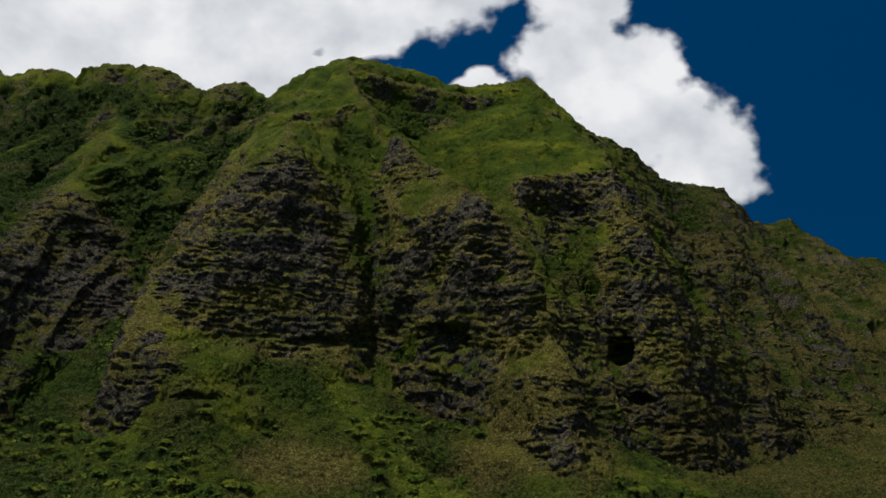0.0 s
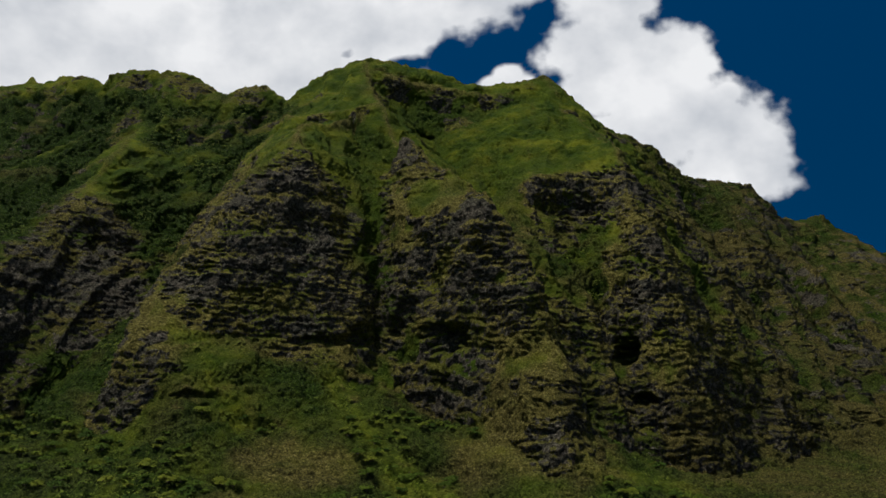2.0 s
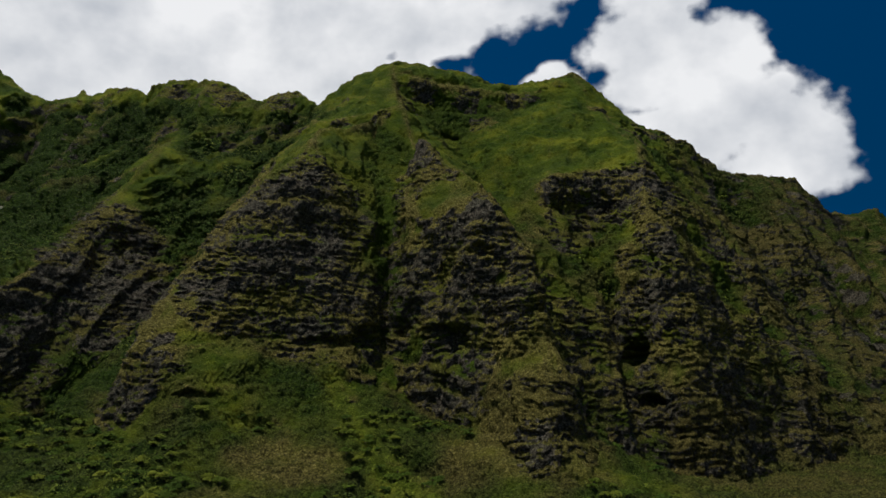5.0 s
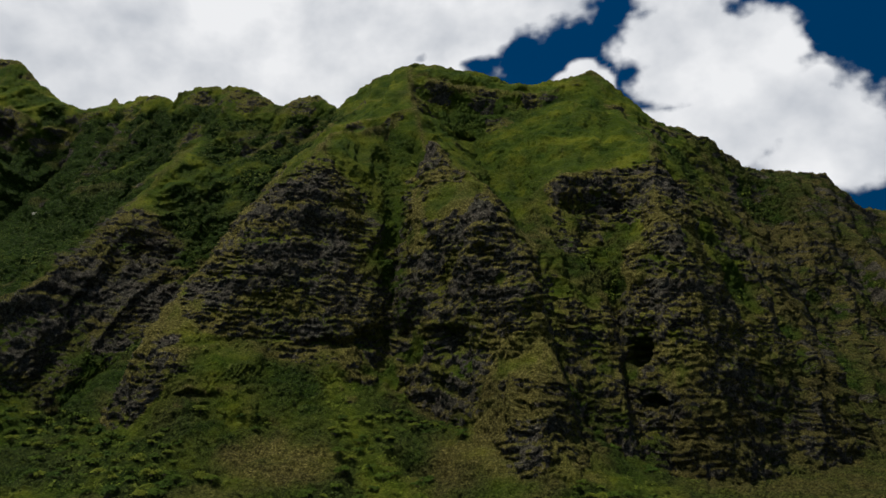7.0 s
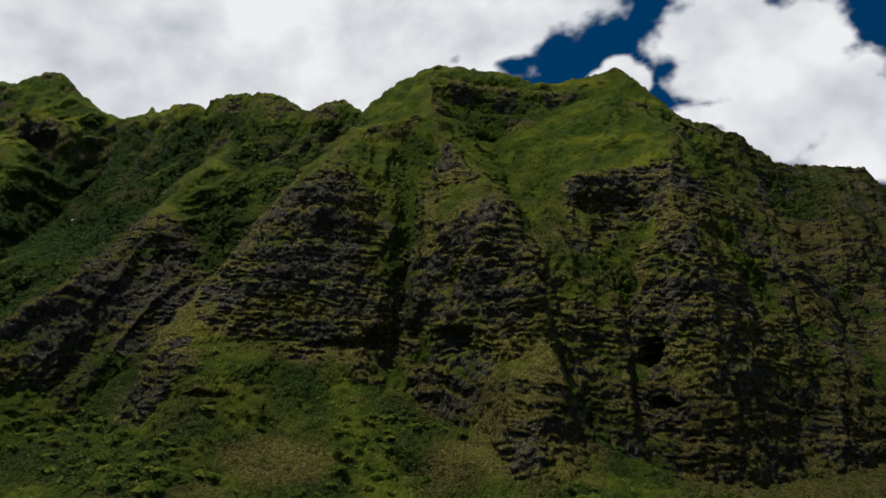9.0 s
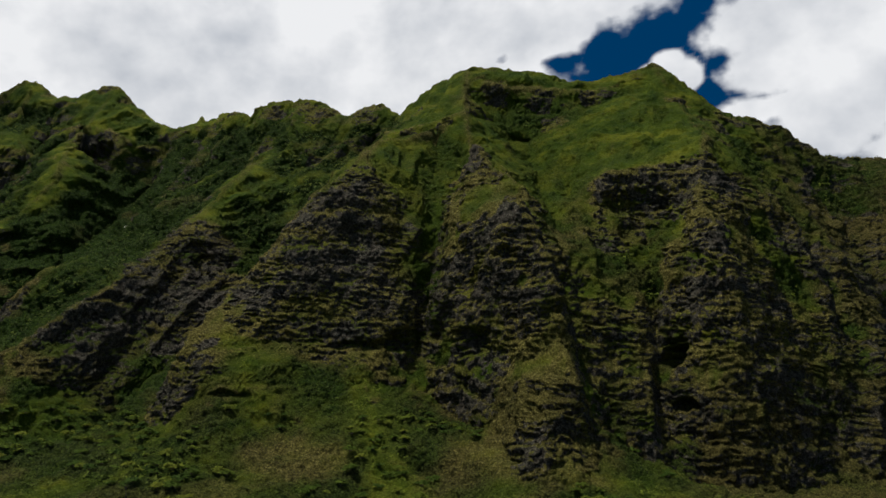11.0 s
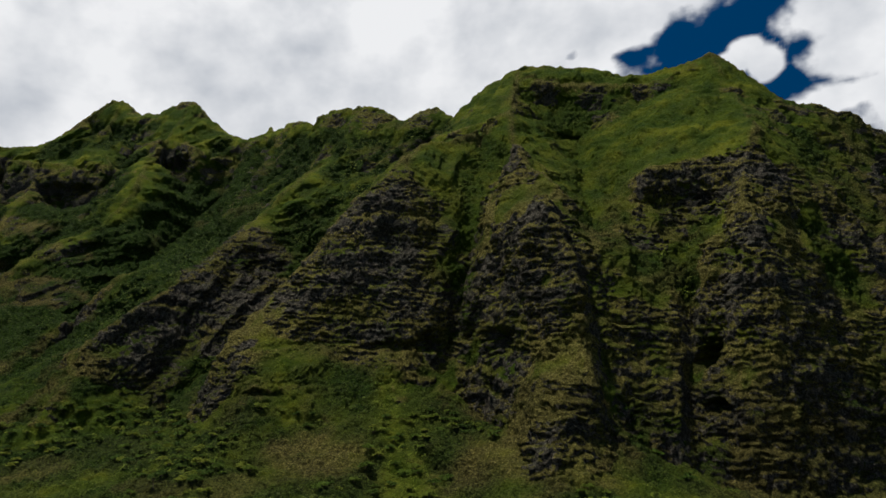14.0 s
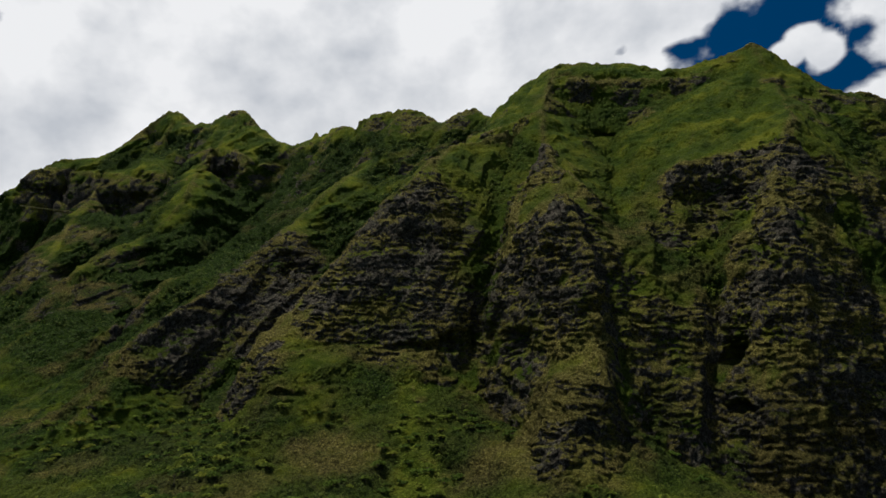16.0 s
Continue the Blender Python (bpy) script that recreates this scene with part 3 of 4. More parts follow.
    # less scrub on east-facing upper west slopes paints the light that falls on them
    lush = np.clip(0.5 + 0.6 * west * step(0.7, -0.1, bulge) + 0.6 * dim_west - 0.25 * west * step(0.0, 0.6, nx) * step(200, 300, z) - 0.7 * broad + 1.1 * fbm(x / 26, y / 26, z / 26, 3, 95) - 0.5 * bulge, 0, 1) * (1 - 0.9 * rock * (1 - dim_west))
    lush = lush * (1 - 0.5 * step(-190, -150, x) * step(180, 215, z) * step(190, 150, x))
    lush = np.maximum(lush, 0.65 * step(170, 230, x) + 0.33 * step(230, 280, x))
    lush = np.maximum(lush, 0.75 * step(-195, -225, x) * step(228, 195, z) * (1 - 0.6 * edge))
    strip = np.exp(-((x + 52 - 0.67 * (392 - y)) / 13) ** 2)
    apron = step(108, 86, z)
    tone = fbm(x / 24, y / 24, z / 24, 3, 44)
    lush = lush * (1 - apron) + apron * np.clip(0.72 - 1.0 * tone + 0.5 * step(110, 150, x) - 1.1 * strip, 0, 1)
    # layers of lava: ledges that jut and hollows under them, broken along their length
    n1 = fbm(x / 24, y / 24, z / 40, 3, 41)
    warp = z + 0.05 * x + 6.0 * fbm(x / 70, y / 70, z / 70, 2, 31) + 2.2 * n1
    thick = warp + 5.0 * value_noise(warp / 14, warp * 0 + 3.3, warp * 0 + 7.7, 33)
    bed = thick / 13.0
    f = bed - np.floor(bed)
    ledge = np.where(f < 0.62, f / 0.62, (1 - f) / 0.38)
    run = np.clip(value_noise(np.floor(bed) * 3.1, x / 38, y / 38, 51) + 0.35 + 0.5 * value_noise(x / 17, y / 17, np.floor(bed) * 5.3, 53), 0, 1.5)
    bed2 = thick / 3.3 + 0.3 * n1
    f2 = bed2 - np.floor(bed2)
    run2 = np.clip(value_noise(np.floor(bed2) * 2.7, x / 14, y / 14, 55) + 0.5, 0, 1.3)
    boulder = 0.75 - cells(x / 5.6, y / 5.6, thick / 2.4, 61)
    pebble = 0.7 - cells(x / 2.8, y / 2.8, thick / 1.5, 63)
    knob = cells(x / 11, y / 11, z / 13, 59)
    grit = 0.6 - cells(x / 1.5, y / 1.5, z / 1.2, 67)
    out = rock * (2.2 * run * (ledge - 0.45) + 2.2 * step(-60, -20, x) * (0.8 - 1.3 * knob) + 2.6 * run2 * (f2 - 0.5) + 3.2 * boulder + 2.3 * pebble + 0.8 * grit + 2.8 * fbm(x / 14, y / 14, z / 11, 3, 65) - 2.4 * np.abs(fbm(x / 10, y / 10, z / 60, 2, 69)))
    for hx, hy, hz, wide, tall, deep_in in HOLLOWS:
        q = ((x - hx) / wide) ** 2 + ((y - hy) / wide) ** 2 * 0.5 + ((z - hz + 0.2 * tall) / tall) ** 2
        q = q * (1 + 1.3 * n1) + 0.7 * boulder
        out = out - deep_in * step(1.0, 0.3, q)
    soft = (1 - rock) * (1.25 + 0.75 * np.maximum(west, step(110, 150, z))) * (1.9 * (1 - 0.5 * apron) * fbm(x / 15, y / 15, z / 15, 3, 71) + 1.5 * np.maximum(apron, 0.8 * west * lush) * (1.1 - 2 * cells(x / 7.5, y / 7.5, z / 7.5, 77)) + (0.8 + 1.3 * lush) * (0.6 - cells(x / 4.6, y / 4.6, z / 4.6, 73)) + (0.5 + 0.7 * lush) * (0.6 - cells(x / 2.1, y / 2.1, z / 2.1, 75)))
    soft_push = 0.8 * soft * slope
    x, y = x + nx * (out + soft_push), y + ny * (out + soft_push)
    z = z + soft * (1 - 0.4 * slope) + 2.2 * high * fbm(x / 11, y / 11, z / 11, 3, 83) + 0.8 * rock * fbm(x / 5, y / 5, z / 5, 2, 81)
    co = np.stack([x, y, z], -1)
    # true slope after the carving decides what grows
    du, dv = np.gradient(co, axis=0), np.gradient(co, axis=1)
    nrm = np.cross(dv, du)
    nrm /= np.linalg.norm(nrm, axis=-1, keepdims=True) + 1e-9
    up = np.abs(nrm[..., 2])
    patch = fbm(x / 20, y / 20, z / 14, 3, 91)
    patch = patch + 0.8 * step(180, 240, x) * fbm(x / 50, y / 50, z / 30, 2, 93)
    grow = 1.2 - 1.12 * rock + 1.0 * step(0.3, 0.75, up) * rock + 1.15 * patch * rock - 0.6 * sheer * rock + rock * np.clip(run * 1.3 - 0.25, 0, 1) * (0.35 * step(0.6, 0.75, f) - 0.25 * step(0.62, 0.5, f)) - 0.3 * (1 - step(0.1, 0.4, up))
    tuft = close_to(TUFTS, x, y, z)
    low_east = step(25, 60, x) * step(240, 200, x) * step(130, 105, z)
    grow = grow + rock * (0.95 * tuft + 0.2 * low_east)
    scrub = lush * (1 - 0.8 * tuft) * (1 - 0.5 * green * step(-200, -160, x) * step(230, 190, x))
    strip = np.exp(-((x + 52 - 0.67 * (392 - y)) / 13) ** 2)
    dry = np.clip(2.0 * fbm(x / 38, y / 38, z / 38, 3, 99) - 0.08 - 1.2 * strip, 0, 0.85) * step(135, 95, z)
    for bx, by, rx, ry, k in APRON:
        spot = np.exp(-(((x - bx + 22 * patch) / rx) ** 2 + ((y - by - 18 * tone) / ry) ** 2)) * step(110, 85, z)
        dry = np.clip(dry + k * spot * (1 + 0.8 * patch), 0, 0.92)
    dry = np.maximum(dry, 0.55 * step(150, 215, x) * (1 - 0.35 * step(230, 290, x)) * np.clip(0.6 + 1.2 * patch, 0, 1))
    among = step(-200, -170, x) * step(95, 110, z) * step(265, 215, z) * (1 - green)
    dry = np.maximum(dry, among * np.clip(0.4 + 1.2 * patch, 0, 0.85))
    dry = dry * (1 - strip * step(100, 85, z))
    dry = np.maximum(dry, 0.8 * step(95, 150, x) * step(75, 60, z) * np.clip(0.7 + fbm(x / 25, y / 25, z / 25, 2, 98), 0, 1))
    dry = np.maximum(dry, (1.0 * rock + 0.18 * step(330, 240, z) * step(-230, -180, x)) * np.clip(0.75 + 1.3 * fbm(x / 17, y / 17, z / 17, 2, 97), 0, 1))
    # crests turn paler: dry grass, and sunlit edges put into the colour
    dry = np.clip(dry + (0.8 * edge * (1 - 0.4 * west) + 0.3 * np.clip(bulge - 0.1, -1, 0)) * (z > 80), 0, 0.95)
    dry = np.maximum(dry, 0.85 * tuft * np.clip(0.8 + patch, 0, 1))
    cover = np.stack([np.clip(grow, 0, 1), scrub, dry, np.ones_like(dry)], -1)
    nrm = np.where(nrm[..., 2:] < 0, -nrm, nrm)
    return co, cover, nrm


def grid_mesh(name, co):
    nu, nv = co.shape[:2]
    idx = np.arange(nu * nv).reshape(nu, nv)
    quads = np.stack([idx[:-1, :-1], idx[1:, :-1], idx[1:, 1:], idx[:-1, 1:]], -1).reshape(-1, 4)
    me = bpy.data.meshes.new(name)
    me.vertices.add(nu * nv)
    me.vertices.foreach_set("co", co.reshape(-1).astype(np.float32))
    me.loops.add(quads.size)
    me.loops.foreach_set("vertex_index", quads.reshape(-1).astype(np.int32))
    me.polygons.add(len(quads))
    me.polygons.foreach_set("loop_start", np.arange(0, quads.size, 4, dtype=np.int32))
    me.update(calc_edges=True)
    me.polygons.foreach_set("use_smooth", np.ones(len(quads), bool))
    return me


def add_colour(me, name, values):
    a = me.color_attributes.new(name, "FLOAT_COLOR", "POINT")
    a.data.foreach_set("color", values.reshape(-1).astype(np.float32))


def part(name, me, material, parent, label=""):
    """Links a mesh as one part of a thing."""
    ob = new(name, me)
    me.materials.append(material)
    ob.parent = parent
    return tagged(ob, label)


def sub_grid(name, co, cover, lo, hi):
    me = grid_mesh(name, co[lo:hi])
    add_colour(me, "cover", cover[lo:hi])
    return me


CO, COVER, NORMAL = build_mountain()
mountain = tagged(new("mountain"), "steep green mountain of layered dark basalt cliffs", "mountain")
AZ = np.degrees(np.linspace(AZ0, AZ1, COLS))
SECTIONS = [("west_ridge", -99, -38.5, "far grassy ridge with two blunt summits"), ("west_spur", -38.5, -27.6, "grassy knife-edged spur with dark crags"),
            ("pyramid_spur", -27.6, -14.4, "pyramid-shaped spur of banded basalt"), ("middle_buttress", -14.4, -1.2, "narrow dark rock buttress under a grassy bowl"),
            ("east_buttress", -1.2, 7.4, "broad layered buttress pitted with caves"), ("east_ribs", 7.4, 99, "scrubby ribs stepping back under the skyline")]
for name, a, b, label in SECTIONS:
    lo, hi = int(np.searchsorted(AZ, a)), int(np.searchsorted(AZ, b)) + 1
    part(name, sub_grid(name, CO, COVER, lo, hi), TERRAIN, mountain, label)

# the plain round about
gx, gy = np.meshgrid(np.linspace(-4200, 4200, 85), np.linspace(-4200, 4200, 85), indexing="ij")
gz = 24 + 3 * fbm(gx / 300, gy / 300, gx * 0, 3, 5)
me = grid_mesh("ground", np.stack([gx, gy, gz], -1))
add_colour(me, "cover", np.stack([gx * 0 + 1, gx * 0 + 0.6, gx * 0, gx * 0 + 1], -1))
me.materials.append(TERRAIN)
ground = tagged(new("ground", me), "green valley plain below the mountain", "ground", kind="structure")



# ---- plants ----
def leaf_material(name, by_object):
    m, n, l = node_mat(name)
    bsdf = n["Principled BSDF"]
    bsdf.inputs["Roughness"].default_value = 0.8
    bsdf.inputs["Specular IOR Level"].default_value = 0.15
    geo = n.new("ShaderNodeNewGeometry")
    if by_object:
        tint = n.new("ShaderNodeValToRGB")
        e = tint.color_ramp.elements
        e.new(0.5)
        for k, (p, c) in zip(e, ((0.0, (0.042, 0.084, 0.007)), (0.5, (0.084, 0.135, 0.010)), (1.0, (0.18, 0.21, 0.018)))):
            k.position, k.color = p, (*c, 1)
        l.new(n.new("ShaderNodeObjectInfo").outputs["Random"], tint.inputs["Fac"])
    else:
        tint = n.new("ShaderNodeAttribute")
        tint.attribute_name = "tint"
    spray = n.new("ShaderNodeTexNoise")
    spray.inputs["Scale"].default_value, spray.inputs["Detail"].default_value = 1.6, 4.0
    l.new(geo.outputs["Position"], spray.inputs["Vector"])
    shade = n.new("ShaderNodeHueSaturation")
    gain = n.new("ShaderNodeMapRange")
    gain.inputs["From Min"].default_value, gain.inputs["From Max"].default_value = 0.3, 0.7
    gain.inputs["To Min"].default_value, gain.inputs["To Max"].default_value = 0.82, 1.18
    l.new(spray.outputs["Fac"], gain.inputs["Value"])
    l.new(gain.outputs["Result"], shade.inputs["Value"])
    l.new(tint.outputs["Color"], shade.inputs["Color"])
    l.new(shade.outputs["Color"], bsdf.inputs["Base Color"])
    bump = n.new("ShaderNodeBump")
    bump.inputs["Strength"].default_value, bump.inputs["Distance"].default_value = 0.9, 0.6
    l.new(spray.outputs["Fac"], bump.inputs["Height"])
    l.new(bump.outputs["Normal"], bsdf.inputs["Normal"])
    return m


def leaf_cloud(name, centres, ways, sizes, seed=3):
    """Small folded leaf sprays: one bent quad at each centre, facing its way."""
    rng = np.random.default_rng(seed)
    n = len(centres)
    ways = ways / np.linalg.norm(ways, axis=1, keepdims=True)
    side = np.cross(ways, rng.normal(size=(n, 3)))
    side /= np.linalg.norm(side, axis=1, keepdims=True) + 1e-9
    other = np.cross(ways, side)
    a, b = side * sizes[:, None] * 0.5, other * sizes[:, None] * rng.uniform(0.35, 0.6, (n, 1))
    dip = ways * sizes[:, None] * 0.22
    co = np.stack([centres - a - dip, centres - b, centres + a - dip, centres + b], 1).reshape(-1, 3)
    me = bpy.data.meshes.new(name)
    me.vertices.add(n * 4)
    me.vertices.foreach_set("co", co.reshape(-1).astype(np.float32))
    me.loops.add(n * 4)
    me.loops.foreach_set("vertex_index", np.arange(n * 4, dtype=np.int32))
    me.polygons.add(n)
    me.polygons.foreach_set("loop_start", np.arange(0, n * 4, 4, dtype=np.int32))
    me.update(calc_edges=True)
    return me


LEAF, CROWN = leaf_material("scrub_leaves", False), leaf_material("tree_leaves", True)


def dome(rng, n):
    d = rng.normal(size=(n, 3))
    d[:, 2] = np.abs(d[:, 2]) * 0.9 + 0.05
    return d / np.linalg.norm(d, axis=1, keepdims=True)


def scrub_cover(count, sprays=9):
    """Low shrubs of loose leaf sprays wherever the ground is green, thick where the scrub is."""
    rng = np.random.default_rng(8)
    p, c = CO.reshape(-1, 3), COVER.reshape(-1, 4)
    apron = p[:, 2] < 100 + 24 * ((p[:, 0] > -172) & (p[:, 0] < -40))
    chance = np.where(apron, 1.3, 1.6 * (0.25 + c[:, 1]) ** 2 * (1 - 0.8 * c[:, 2])) * np.clip(c[:, 0] - 0.5, 0, 1) * (0.3 + 0.7 * c[:, 1])
    chance *= 1 + 2 * np.exp(-((p[:, 0] + 52 - 0.67 * (392 - p[:, 1])) / 13) ** 2) * apron
    chance *= (p[:, 2] > 36) & (p[:, 0] < 420)
    top = np.repeat(np.argmax(CO[:, :, 2], axis=1), CO.shape[1])
    chance *= np.tile(np.arange(CO.shape[1]), CO.shape[0]) <= top
    pick = rng.choice(len(p), count, p=chance / chance.sum())
    base, dryness = p[pick], c[pick, 2]
    size = rng.uniform(0.7, 1.7, count) * (1 + 0.9 * (rng.random(count) < 0.12)) * (1 - 0.5 * dryness)
    lean = NORMAL.reshape(-1, 3)[pick] * 0.7 + np.array([0, 0, 0.5])
    lean /= np.linalg.norm(lean, axis=1, keepdims=True)
    d = rng.normal(size=(count, sprays, 3))
    d += lean[:, None] * np.abs(d).max(axis=2, keepdims=True) * 0.55
    d /= np.linalg.norm(d, axis=2, keepdims=True)
    reach = rng.uniform(0.35, 1.15, (count, sprays, 1)) * size[:, None, None]
    centre = base[:, None] + d * reach * np.array([1.25, 1.25, 0.8]) + lean[:, None] * 0.1
    ways = d * 0.45 + lean[:, None] * 0.9 + rng.normal(size=d.shape) * 0.25
    sizes = rng.uniform(0.45, 0.85, (count, sprays)) * (size * np.where(base[:, 2] < 100, 0.72, 1.0))[:, None]
    me = leaf_cloud("scrub", centre.reshape(-1, 3), ways.reshape(-1, 3), sizes.reshape(-1), seed=9)
    tone = fbm(base[:, 0] / 24, base[:, 1] / 24, base[:, 2] / 24, 3, 44)
    strip = np.exp(-((base[:, 0] + 52 - 0.67 * (392 - base[:, 1])) / 13) ** 2) * (base[:, 2] < 95)
    # leaves low in the west are darker, with cloud shadow put into their tint
    dim_west = step(-180, -230, base[:, 0]) * step(330, 210, base[:, 2] - 130 * step(-300, -420, base[:, 0]))
    # shrubs above 105 m get a paler tint to offset shadowed gaps between leaves
    light = np.clip(0.35 + 0.2 * (base[:, 2] > 105) + 1.0 * tone + 0.9 * strip + 0.5 * np.exp(-((base[:, 0] + 110) / 45) ** 2 - ((base[:, 1] - 288) / 22) ** 2) - 0.6 * dim_west + rng.normal(size=count) * 0.1, 0, 1)[:, None]
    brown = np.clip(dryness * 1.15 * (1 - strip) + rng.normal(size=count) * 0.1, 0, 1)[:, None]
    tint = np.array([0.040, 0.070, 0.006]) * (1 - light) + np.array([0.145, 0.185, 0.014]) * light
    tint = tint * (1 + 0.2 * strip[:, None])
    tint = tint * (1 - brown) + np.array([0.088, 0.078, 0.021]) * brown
    tint = tint[:, None] * rng.uniform(0.88, 1.12, (count, sprays, 1))
    tint = np.concatenate([tint, np.ones((count, sprays, 1))], 2).reshape(-1, 4)
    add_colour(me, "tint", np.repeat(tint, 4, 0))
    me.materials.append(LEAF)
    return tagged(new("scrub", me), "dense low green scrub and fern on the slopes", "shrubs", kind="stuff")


scrub_cover(40000)


# ---- trees on the lower slope ----
def bark_material():
    m, n, l = node_mat("bark")
    t, r = n.new("ShaderNodeTexNoise"), n.new("ShaderNodeValToRGB")
    t.inputs["Scale"].default_value = 6.0
    r.color_ramp.elements[0].color, r.color_ramp.elements[1].color = (0.04, 0.03, 0.022, 1), (0.16, 0.13, 0.10, 1)
    l.new(t.outputs["Fac"], r.inputs["Fac"])
    l.new(r.outputs["Color"], n["Principled BSDF"].inputs["Base Color"])
    n["Principled BSDF"].inputs["Roughness"].default_value = 0.9
    return m


BARK = bark_material()


def limb(bm, a, b, ra, rb, sides=6):
    a, b = Vector(a), Vector(b)
    q = (b - a).to_track_quat("Z", "Y")
    rings = []
    for p, r in ((a, ra), ((a + b) / 2 + q @ Vector((r_bend(a, b), 0, 0)), (ra + rb) / 2), (b, rb)):
        rings.append([bm.verts.new(p + q @ Vector((r * math.cos(k * math.tau / sides), r * math.sin(k * math.tau / sides), 0))) for k in range(sides)])
    for lo, hi in zip(rings[:-1], rings[1:]):
        for k in range(sides):
            bm.faces.new((lo[k], lo[(k + 1) % sides], hi[(k + 1) % sides], hi[k]))
    bm.faces.new(rings[-1])


def r_bend(a, b):
    return 0.06 * (b - a).length


def tree(seed, tall, wide):
    """A tapered trunk that forks into limbs, and a crown of several loose clumps of leaves."""
    rng = np.random.default_rng(seed)
    root = tagged(new("tree"), "broad green tree with a rounded leafy crown on the lower slope", "tree", "trees on the lower slope")
    bm = bmesh.new()
    fork = tall * 0.45
    limb(bm, (0, 0, -0.8), (0.1, 0.05, fork), 0.05 * tall * 0.6, 0.03 * tall * 0.6)
    centres, ways, sizes = [], [], []
    clumps = 7
    for k in range(clumps):
        ang, out = k * 2.4 + rng.uniform(-0.3, 0.3), wide * (0.25 if k == 0 else rng.uniform(0.45, 0.72))
        tip = np.array([out * math.cos(ang), out * math.sin(ang), tall * rng.uniform(0.62, 0.86) - 0.25 * out])
        limb(bm, (0.1, 0.05, fork * 0.92), tip, 0.018 * tall, 0.006 * tall, 5)
        d = dome(rng, 60)
        r = wide * rng.uniform(0.34, 0.5)
        centres.append(tip + d * np.array([r, r, r * 0.75]) * rng.uniform(0.7, 1.08, (60, 1)))
        ways.append(d * 0.55 + rng.normal(size=d.shape) * 0.25 + np.array([0, 0, 0.8]))
        sizes.append(rng.uniform(0.6, 1.1, 60) * r * 0.52)
    me = bpy.data.meshes.new("trunk")
    bm.to_mesh(me)
    bm.free()
    part("trunk", me, BARK, root)
    part("crown", leaf_cloud("crown", np.concatenate(centres), np.concatenate(ways), np.concatenate(sizes), seed=seed), CROWN, root)
    return root


def plant_trees(count):
    rng = np.random.default_rng(21)
    p = CO.reshape(-1, 3)
    dens = fbm(p[:, 0] / 30, p[:, 1] / 30, p[:, 2] * 0, 2, 66)
    strip = np.exp(-((p[:, 0] + 45 - 0.75 * (392 - p[:, 1])) / 20) ** 2)
    ok = (p[:, 2] > 40) & (p[:, 2] < 78) & (p[:, 0] > -330) & (p[:, 0] < 130) & (dens + 0.25 * strip > 0.02)
    ok &= (COVER.reshape(-1, 4)[:, 0] > 0.8) & (COVER.reshape(-1, 4)[:, 2] < 0.35)
    spots = rng.permutation(p[ok])
    protos = [tree(s, h, w) for s, h, w in ((1, 4.6, 3.2), (2, 3.8, 2.9), (3, 5.2, 3.2), (4, 3.4, 2.4), (5, 4.4, 3.7))]
    taken = []
    for q in spots:
        if any((q[0] - a) ** 2 + (q[1] - b) ** 2 < 30 for a, b in taken):
            continue
        taken.append((q[0], q[1]))
        k = len(taken) - 1
        m = Matrix.LocRotScale(Vector((q[0], q[1], q[2] - 1.4)), Euler((rng.uniform(-0.06, 0.06), rng.uniform(-0.06, 0.06), rng.uniform(0, 6.28))), None)
        if k < len(protos):
            protos[k].matrix_basis = m
        else:
            made = copy_thing(protos[k % len(protos)], m)
            made.scale = [rng.uniform(0.75, 1.25)] * 3
        if len(taken) >= count:
            break


plant_trees(290)
near = CO.reshape(-1, 3)
spot = near[np.argmin((near[:, 0] + 106) ** 2 + (near[:, 1] - 266) ** 2)]
lone = tagged(tree(9, 9.0, 3.0), "tall dark tree standing above the lower canopy", "tree", "trees on the lower slope")
lone.matrix_basis = Matrix.Translation(Vector(spot) - Vector((0, 0, 0.3)))


# ---- pale bare rocks on the west spurs ----
def pale_rock_material():
    m, n, l = node_mat("pale_rock")
    t, r = n.new("ShaderNodeTexNoise"), n.new("ShaderNodeValToRGB")
    t.inputs["Scale"].default_value, t.inputs["Detail"].default_value = 1.2, 5.0
    r.color_ramp.elements[0].color, r.color_ramp.elements[1].color = (0.12, 0.11, 0.08, 1), (0.62, 0.58, 0.48, 1)
    r.color_ramp.elements[0].position, r.color_ramp.elements[1].position = 0.35, 0.6
    l.new(t.outputs["Fac"], r.inputs["Fac"])
    l.new(r.outputs["Color"], n["Principled BSDF"].inputs["Base Color"])
    n["Principled BSDF"].inputs["Roughness"].default_value = 0.9
    return m


PALE = pale_rock_material()


def rock_outcrop(x, y, size, seed):
    """A jagged boulder, sunk a little into the slope."""
    rng = random.Random(seed)
    at = near[np.argmin((near[:, 0] - x) ** 2 + (near[:, 1] - y) ** 2)]
    bm = bmesh.new()
    bmesh.ops.create_icosphere(bm, subdivisions=3, radius=1.0)
    for v in bm.verts:
        p = np.array(v.co) * 1.7
        k = 1 + 0.55 * float(fbm(p[0] + seed, p[1], p[2], 3, seed)) + rng.uniform(-0.04, 0.04)
        v.co = Vector((v.co.x * 1.3 * k, v.co.y * k, v.co.z * 0.7 * k)) * size
    me = bpy.data.meshes.new("boulder")
    bm.to_mesh(me)
    bm.free()
    me.materials.append(PALE)
    ob = tagged(new("boulder", me), "pale weathered boulder bared on the grassy spur", "boulder", "pale boulders on the west spurs")
    ob.location = Vector(at) + Vector((0, 0, 0.1 * size))


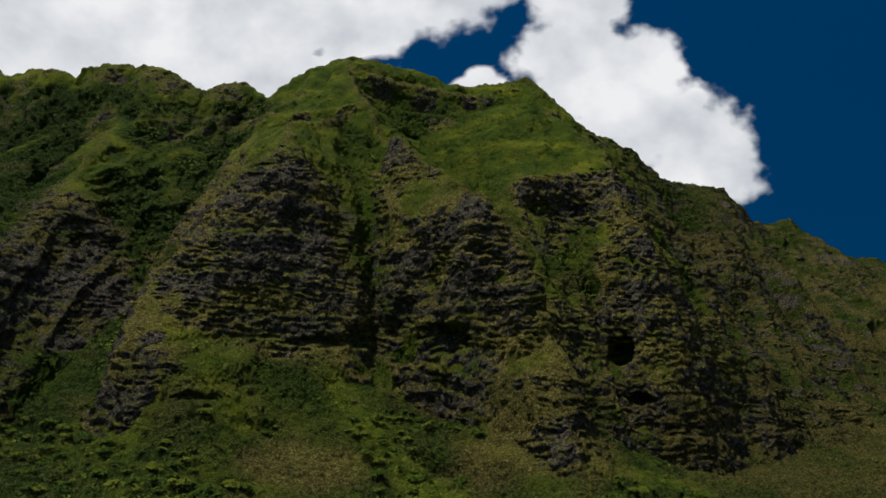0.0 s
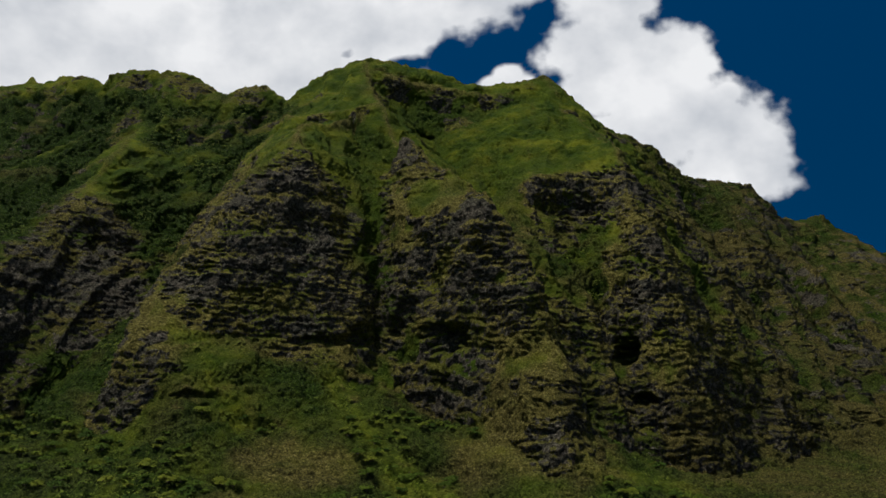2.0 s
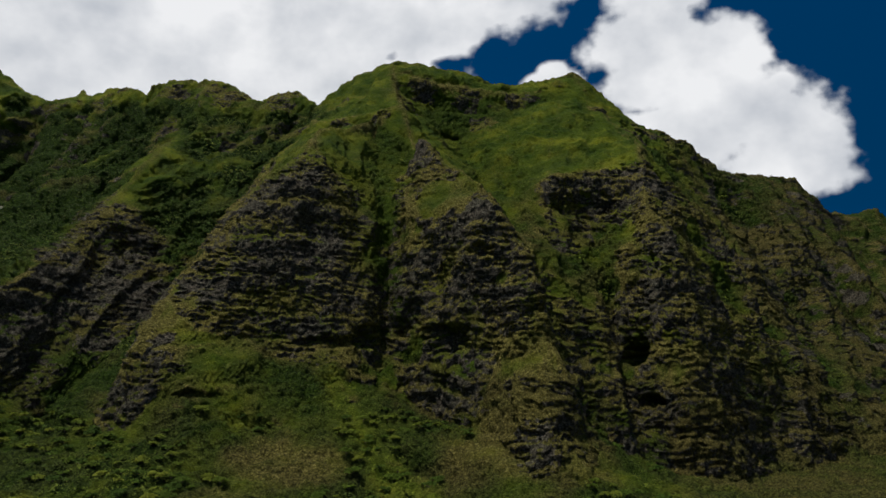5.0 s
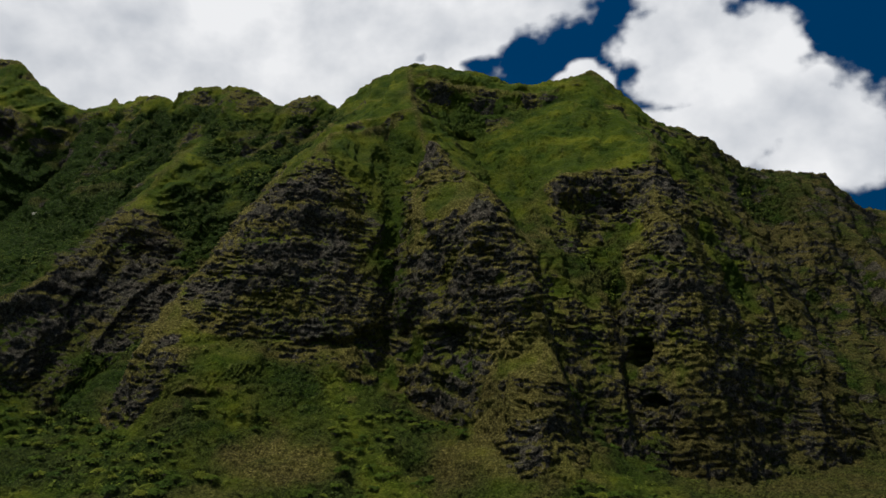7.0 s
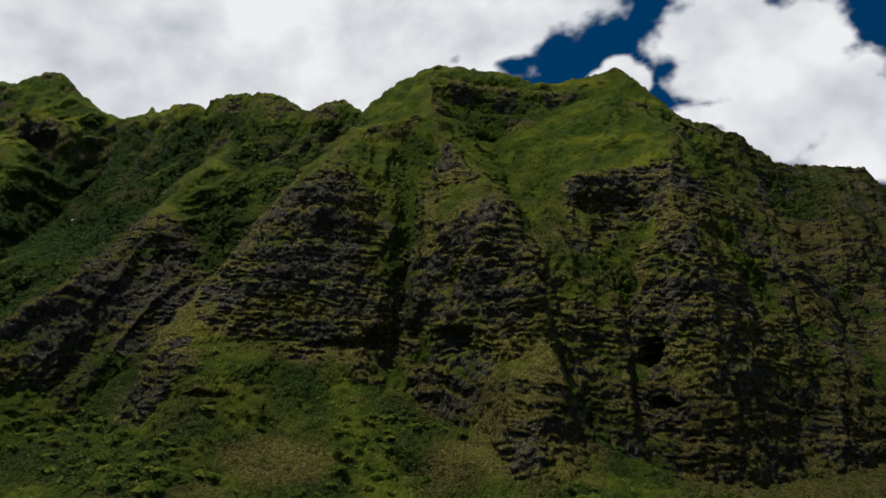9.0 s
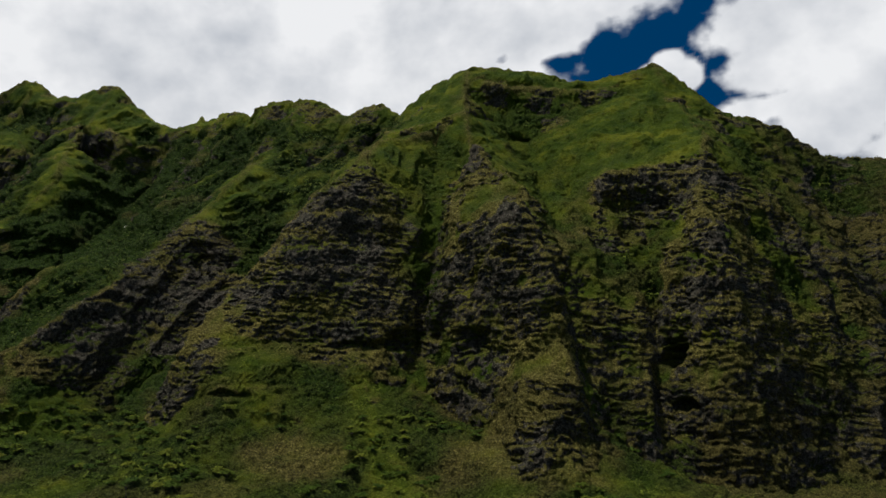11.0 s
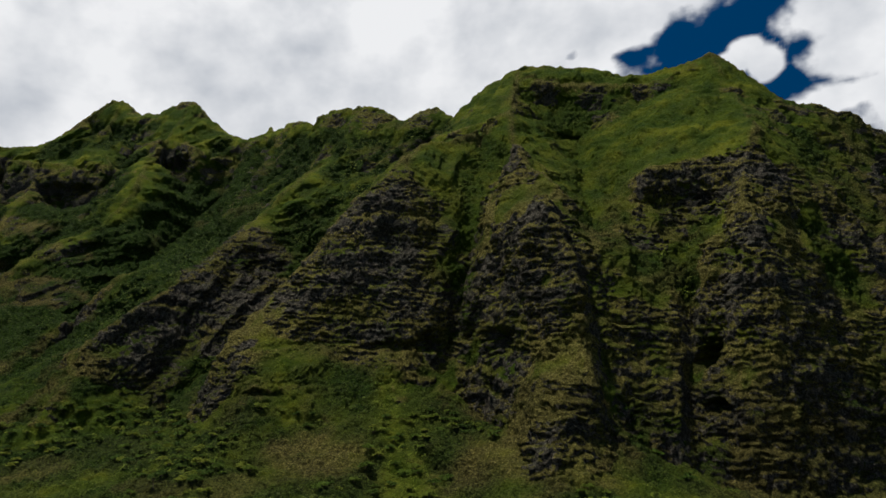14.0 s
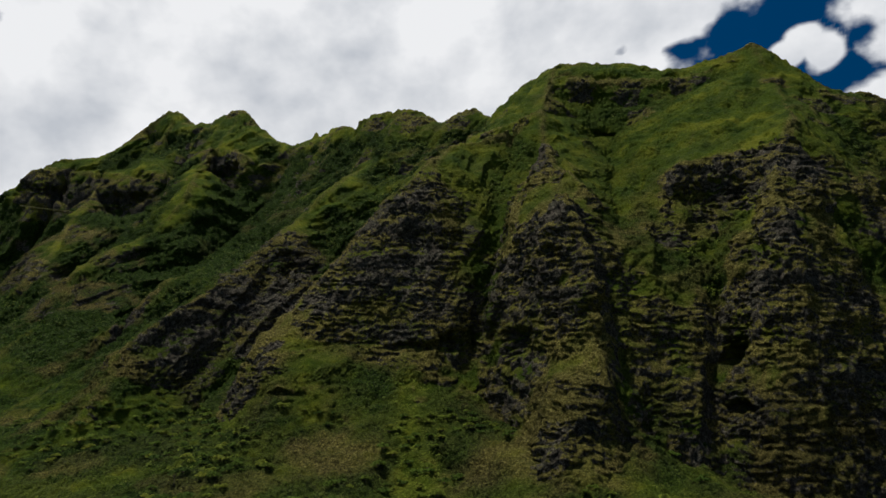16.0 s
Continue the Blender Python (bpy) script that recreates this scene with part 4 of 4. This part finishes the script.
for bx, by, bs, seed in ((-514, 675, 3.6, 3), (-508, 668, 2.2, 4), (-697, 639, 3.4, 5), (-690, 632, 2.0, 6)):
    rock_outcrop(bx, by, bs, seed)

# ---- clouds: a far sheet behind the ridge ----
def cloud_material():
    m, n, l = node_mat("cloud")
    n.remove(n["Principled BSDF"])
    bias = n.new("ShaderNodeAttribute")
    bias.attribute_name = "bias"
    geo, flat = n.new("ShaderNodeNewGeometry"), n.new("ShaderNodeMapping")
    flat.inputs["Scale"].default_value = (1.0, 1.0, 1.12)
    l.new(geo.outputs["Position"], flat.inputs["Vector"])

    def noise_node(scale, detail, rough, distort=0.0):
        t = n.new("ShaderNodeTexNoise")
        t.inputs["Scale"].default_value, t.inputs["Detail"].default_value = scale, detail
        t.inputs["Roughness"].default_value, t.inputs["Distortion"].default_value = rough, distort
        l.new(flat.outputs["Vector"], t.inputs["Vector"])
        return t.outputs["Fac"]

    def calc(op, a, b):
        x = n.new("ShaderNodeMath")
        x.operation = op
        for k, v in enumerate((a, b)):
            if isinstance(v, (int, float)):
                x.inputs[k].default_value = v
            else:
                l.new(v, x.inputs[k])
        return x.outputs["Value"]

    puff = calc("ADD", calc("MULTIPLY", noise_node(0.0065, 3.0, 0.5), 0.4), calc("MULTIPLY", noise_node(0.013, 6.0, 0.48), 0.6))
    shape = calc("ADD", bias.outputs["Fac"], calc("MULTIPLY", calc("SUBTRACT", puff, 0.5), 2.2))
    ramp = n.new("ShaderNodeMapRange")
    ramp.interpolation_type = "SMOOTHSTEP"
    ramp.inputs["From Min"].default_value, ramp.inputs["From Max"].default_value = 0.36, 0.90
    l.new(shape, ramp.inputs["Value"])
    # billows: top light painted into the glow, grey where more cloud lies over them
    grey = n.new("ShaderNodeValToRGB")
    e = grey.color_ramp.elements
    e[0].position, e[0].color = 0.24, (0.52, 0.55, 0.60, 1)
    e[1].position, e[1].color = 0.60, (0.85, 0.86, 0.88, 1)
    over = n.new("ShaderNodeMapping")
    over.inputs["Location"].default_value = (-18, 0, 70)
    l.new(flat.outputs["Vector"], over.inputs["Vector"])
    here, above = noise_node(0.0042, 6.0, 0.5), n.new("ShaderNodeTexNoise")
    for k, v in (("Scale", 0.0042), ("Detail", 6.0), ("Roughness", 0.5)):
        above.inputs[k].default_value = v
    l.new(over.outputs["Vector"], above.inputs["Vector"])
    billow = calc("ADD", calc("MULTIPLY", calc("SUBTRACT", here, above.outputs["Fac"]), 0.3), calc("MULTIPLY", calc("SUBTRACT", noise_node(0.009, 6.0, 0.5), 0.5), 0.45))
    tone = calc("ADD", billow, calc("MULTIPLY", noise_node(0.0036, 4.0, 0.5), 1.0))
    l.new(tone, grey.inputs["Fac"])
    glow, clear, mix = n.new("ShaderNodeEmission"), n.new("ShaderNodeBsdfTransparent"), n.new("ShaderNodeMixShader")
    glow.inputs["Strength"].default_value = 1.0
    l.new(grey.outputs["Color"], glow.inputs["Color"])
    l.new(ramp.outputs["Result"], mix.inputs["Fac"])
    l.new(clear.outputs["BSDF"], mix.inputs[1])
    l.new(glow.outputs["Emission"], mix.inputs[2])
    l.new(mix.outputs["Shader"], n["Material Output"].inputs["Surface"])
    return m


def build_clouds():
    # the sheet stands straight behind the ridge and bends round the valley to either side
    turn, rise = np.meshgrid(np.radians(np.linspace(-78, 52, 640)), np.linspace(0.03, 1.3, 216), indexing="ij")
    away = 1600 / np.maximum(np.cos(turn), math.cos(radians(24)))
    u, w = 100 + 1600 * np.tan(turn), 100 + 1600 / np.cos(turn) * rise
    edge = -75 + (w - 800) * 1.42
    value = np.clip((edge - u) / 170, -1.2, 1.0)
    # the heap of cumulus east of the gap, and a small one low in the gap
    for cx, cz, rx, rz in ((330, 960, 130, 110), (300, 830, 140, 110), (440, 790, 160, 120), (500, 680, 190, 120), (620, 610, 120, 100),
                           (580, 540, 170, 90), (420, 620, 170, 110), (52, 744, 44, 36), (88, 764, 44, 40), (122, 736, 40, 48), (300, 740, 110, 90), (240, 640, 120, 40)):
        value = np.maximum(value, 1.3 * np.clip(1.1 - np.sqrt(((u - cx) / rx) ** 2 + ((w - cz) / rz) ** 2) * 1.12, -1, 0.75))
    # rents in the deck
    for cx, cz, rx, rz in ((-250, 868, 34, 26), (-300, 835, 26, 18), (-3150, 1740, 260, 110), (-170, 815, 46, 24), (-60, 850, 30, 40)):
        value = value - 0.8 * np.exp(-((u - cx) / rx) ** 2 - ((w - cz) / rz) ** 2)
    value = np.where(u > 820, np.minimum(value, -0.6), value)
    co = np.stack([100 + away * np.sin(turn), away * np.cos(turn), 100 + away * rise], -1)
    me = grid_mesh("backdrop", co)
    a = me.attributes.new("bias", "FLOAT", "POINT")
    a.data.foreach_set("value", (value + 0.45).reshape(-1).astype(np.float32))
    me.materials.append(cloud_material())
    return tagged(new("backdrop", me), "bank of white cumulus cloud behind the ridge", "cloud", kind="structure")


build_clouds()
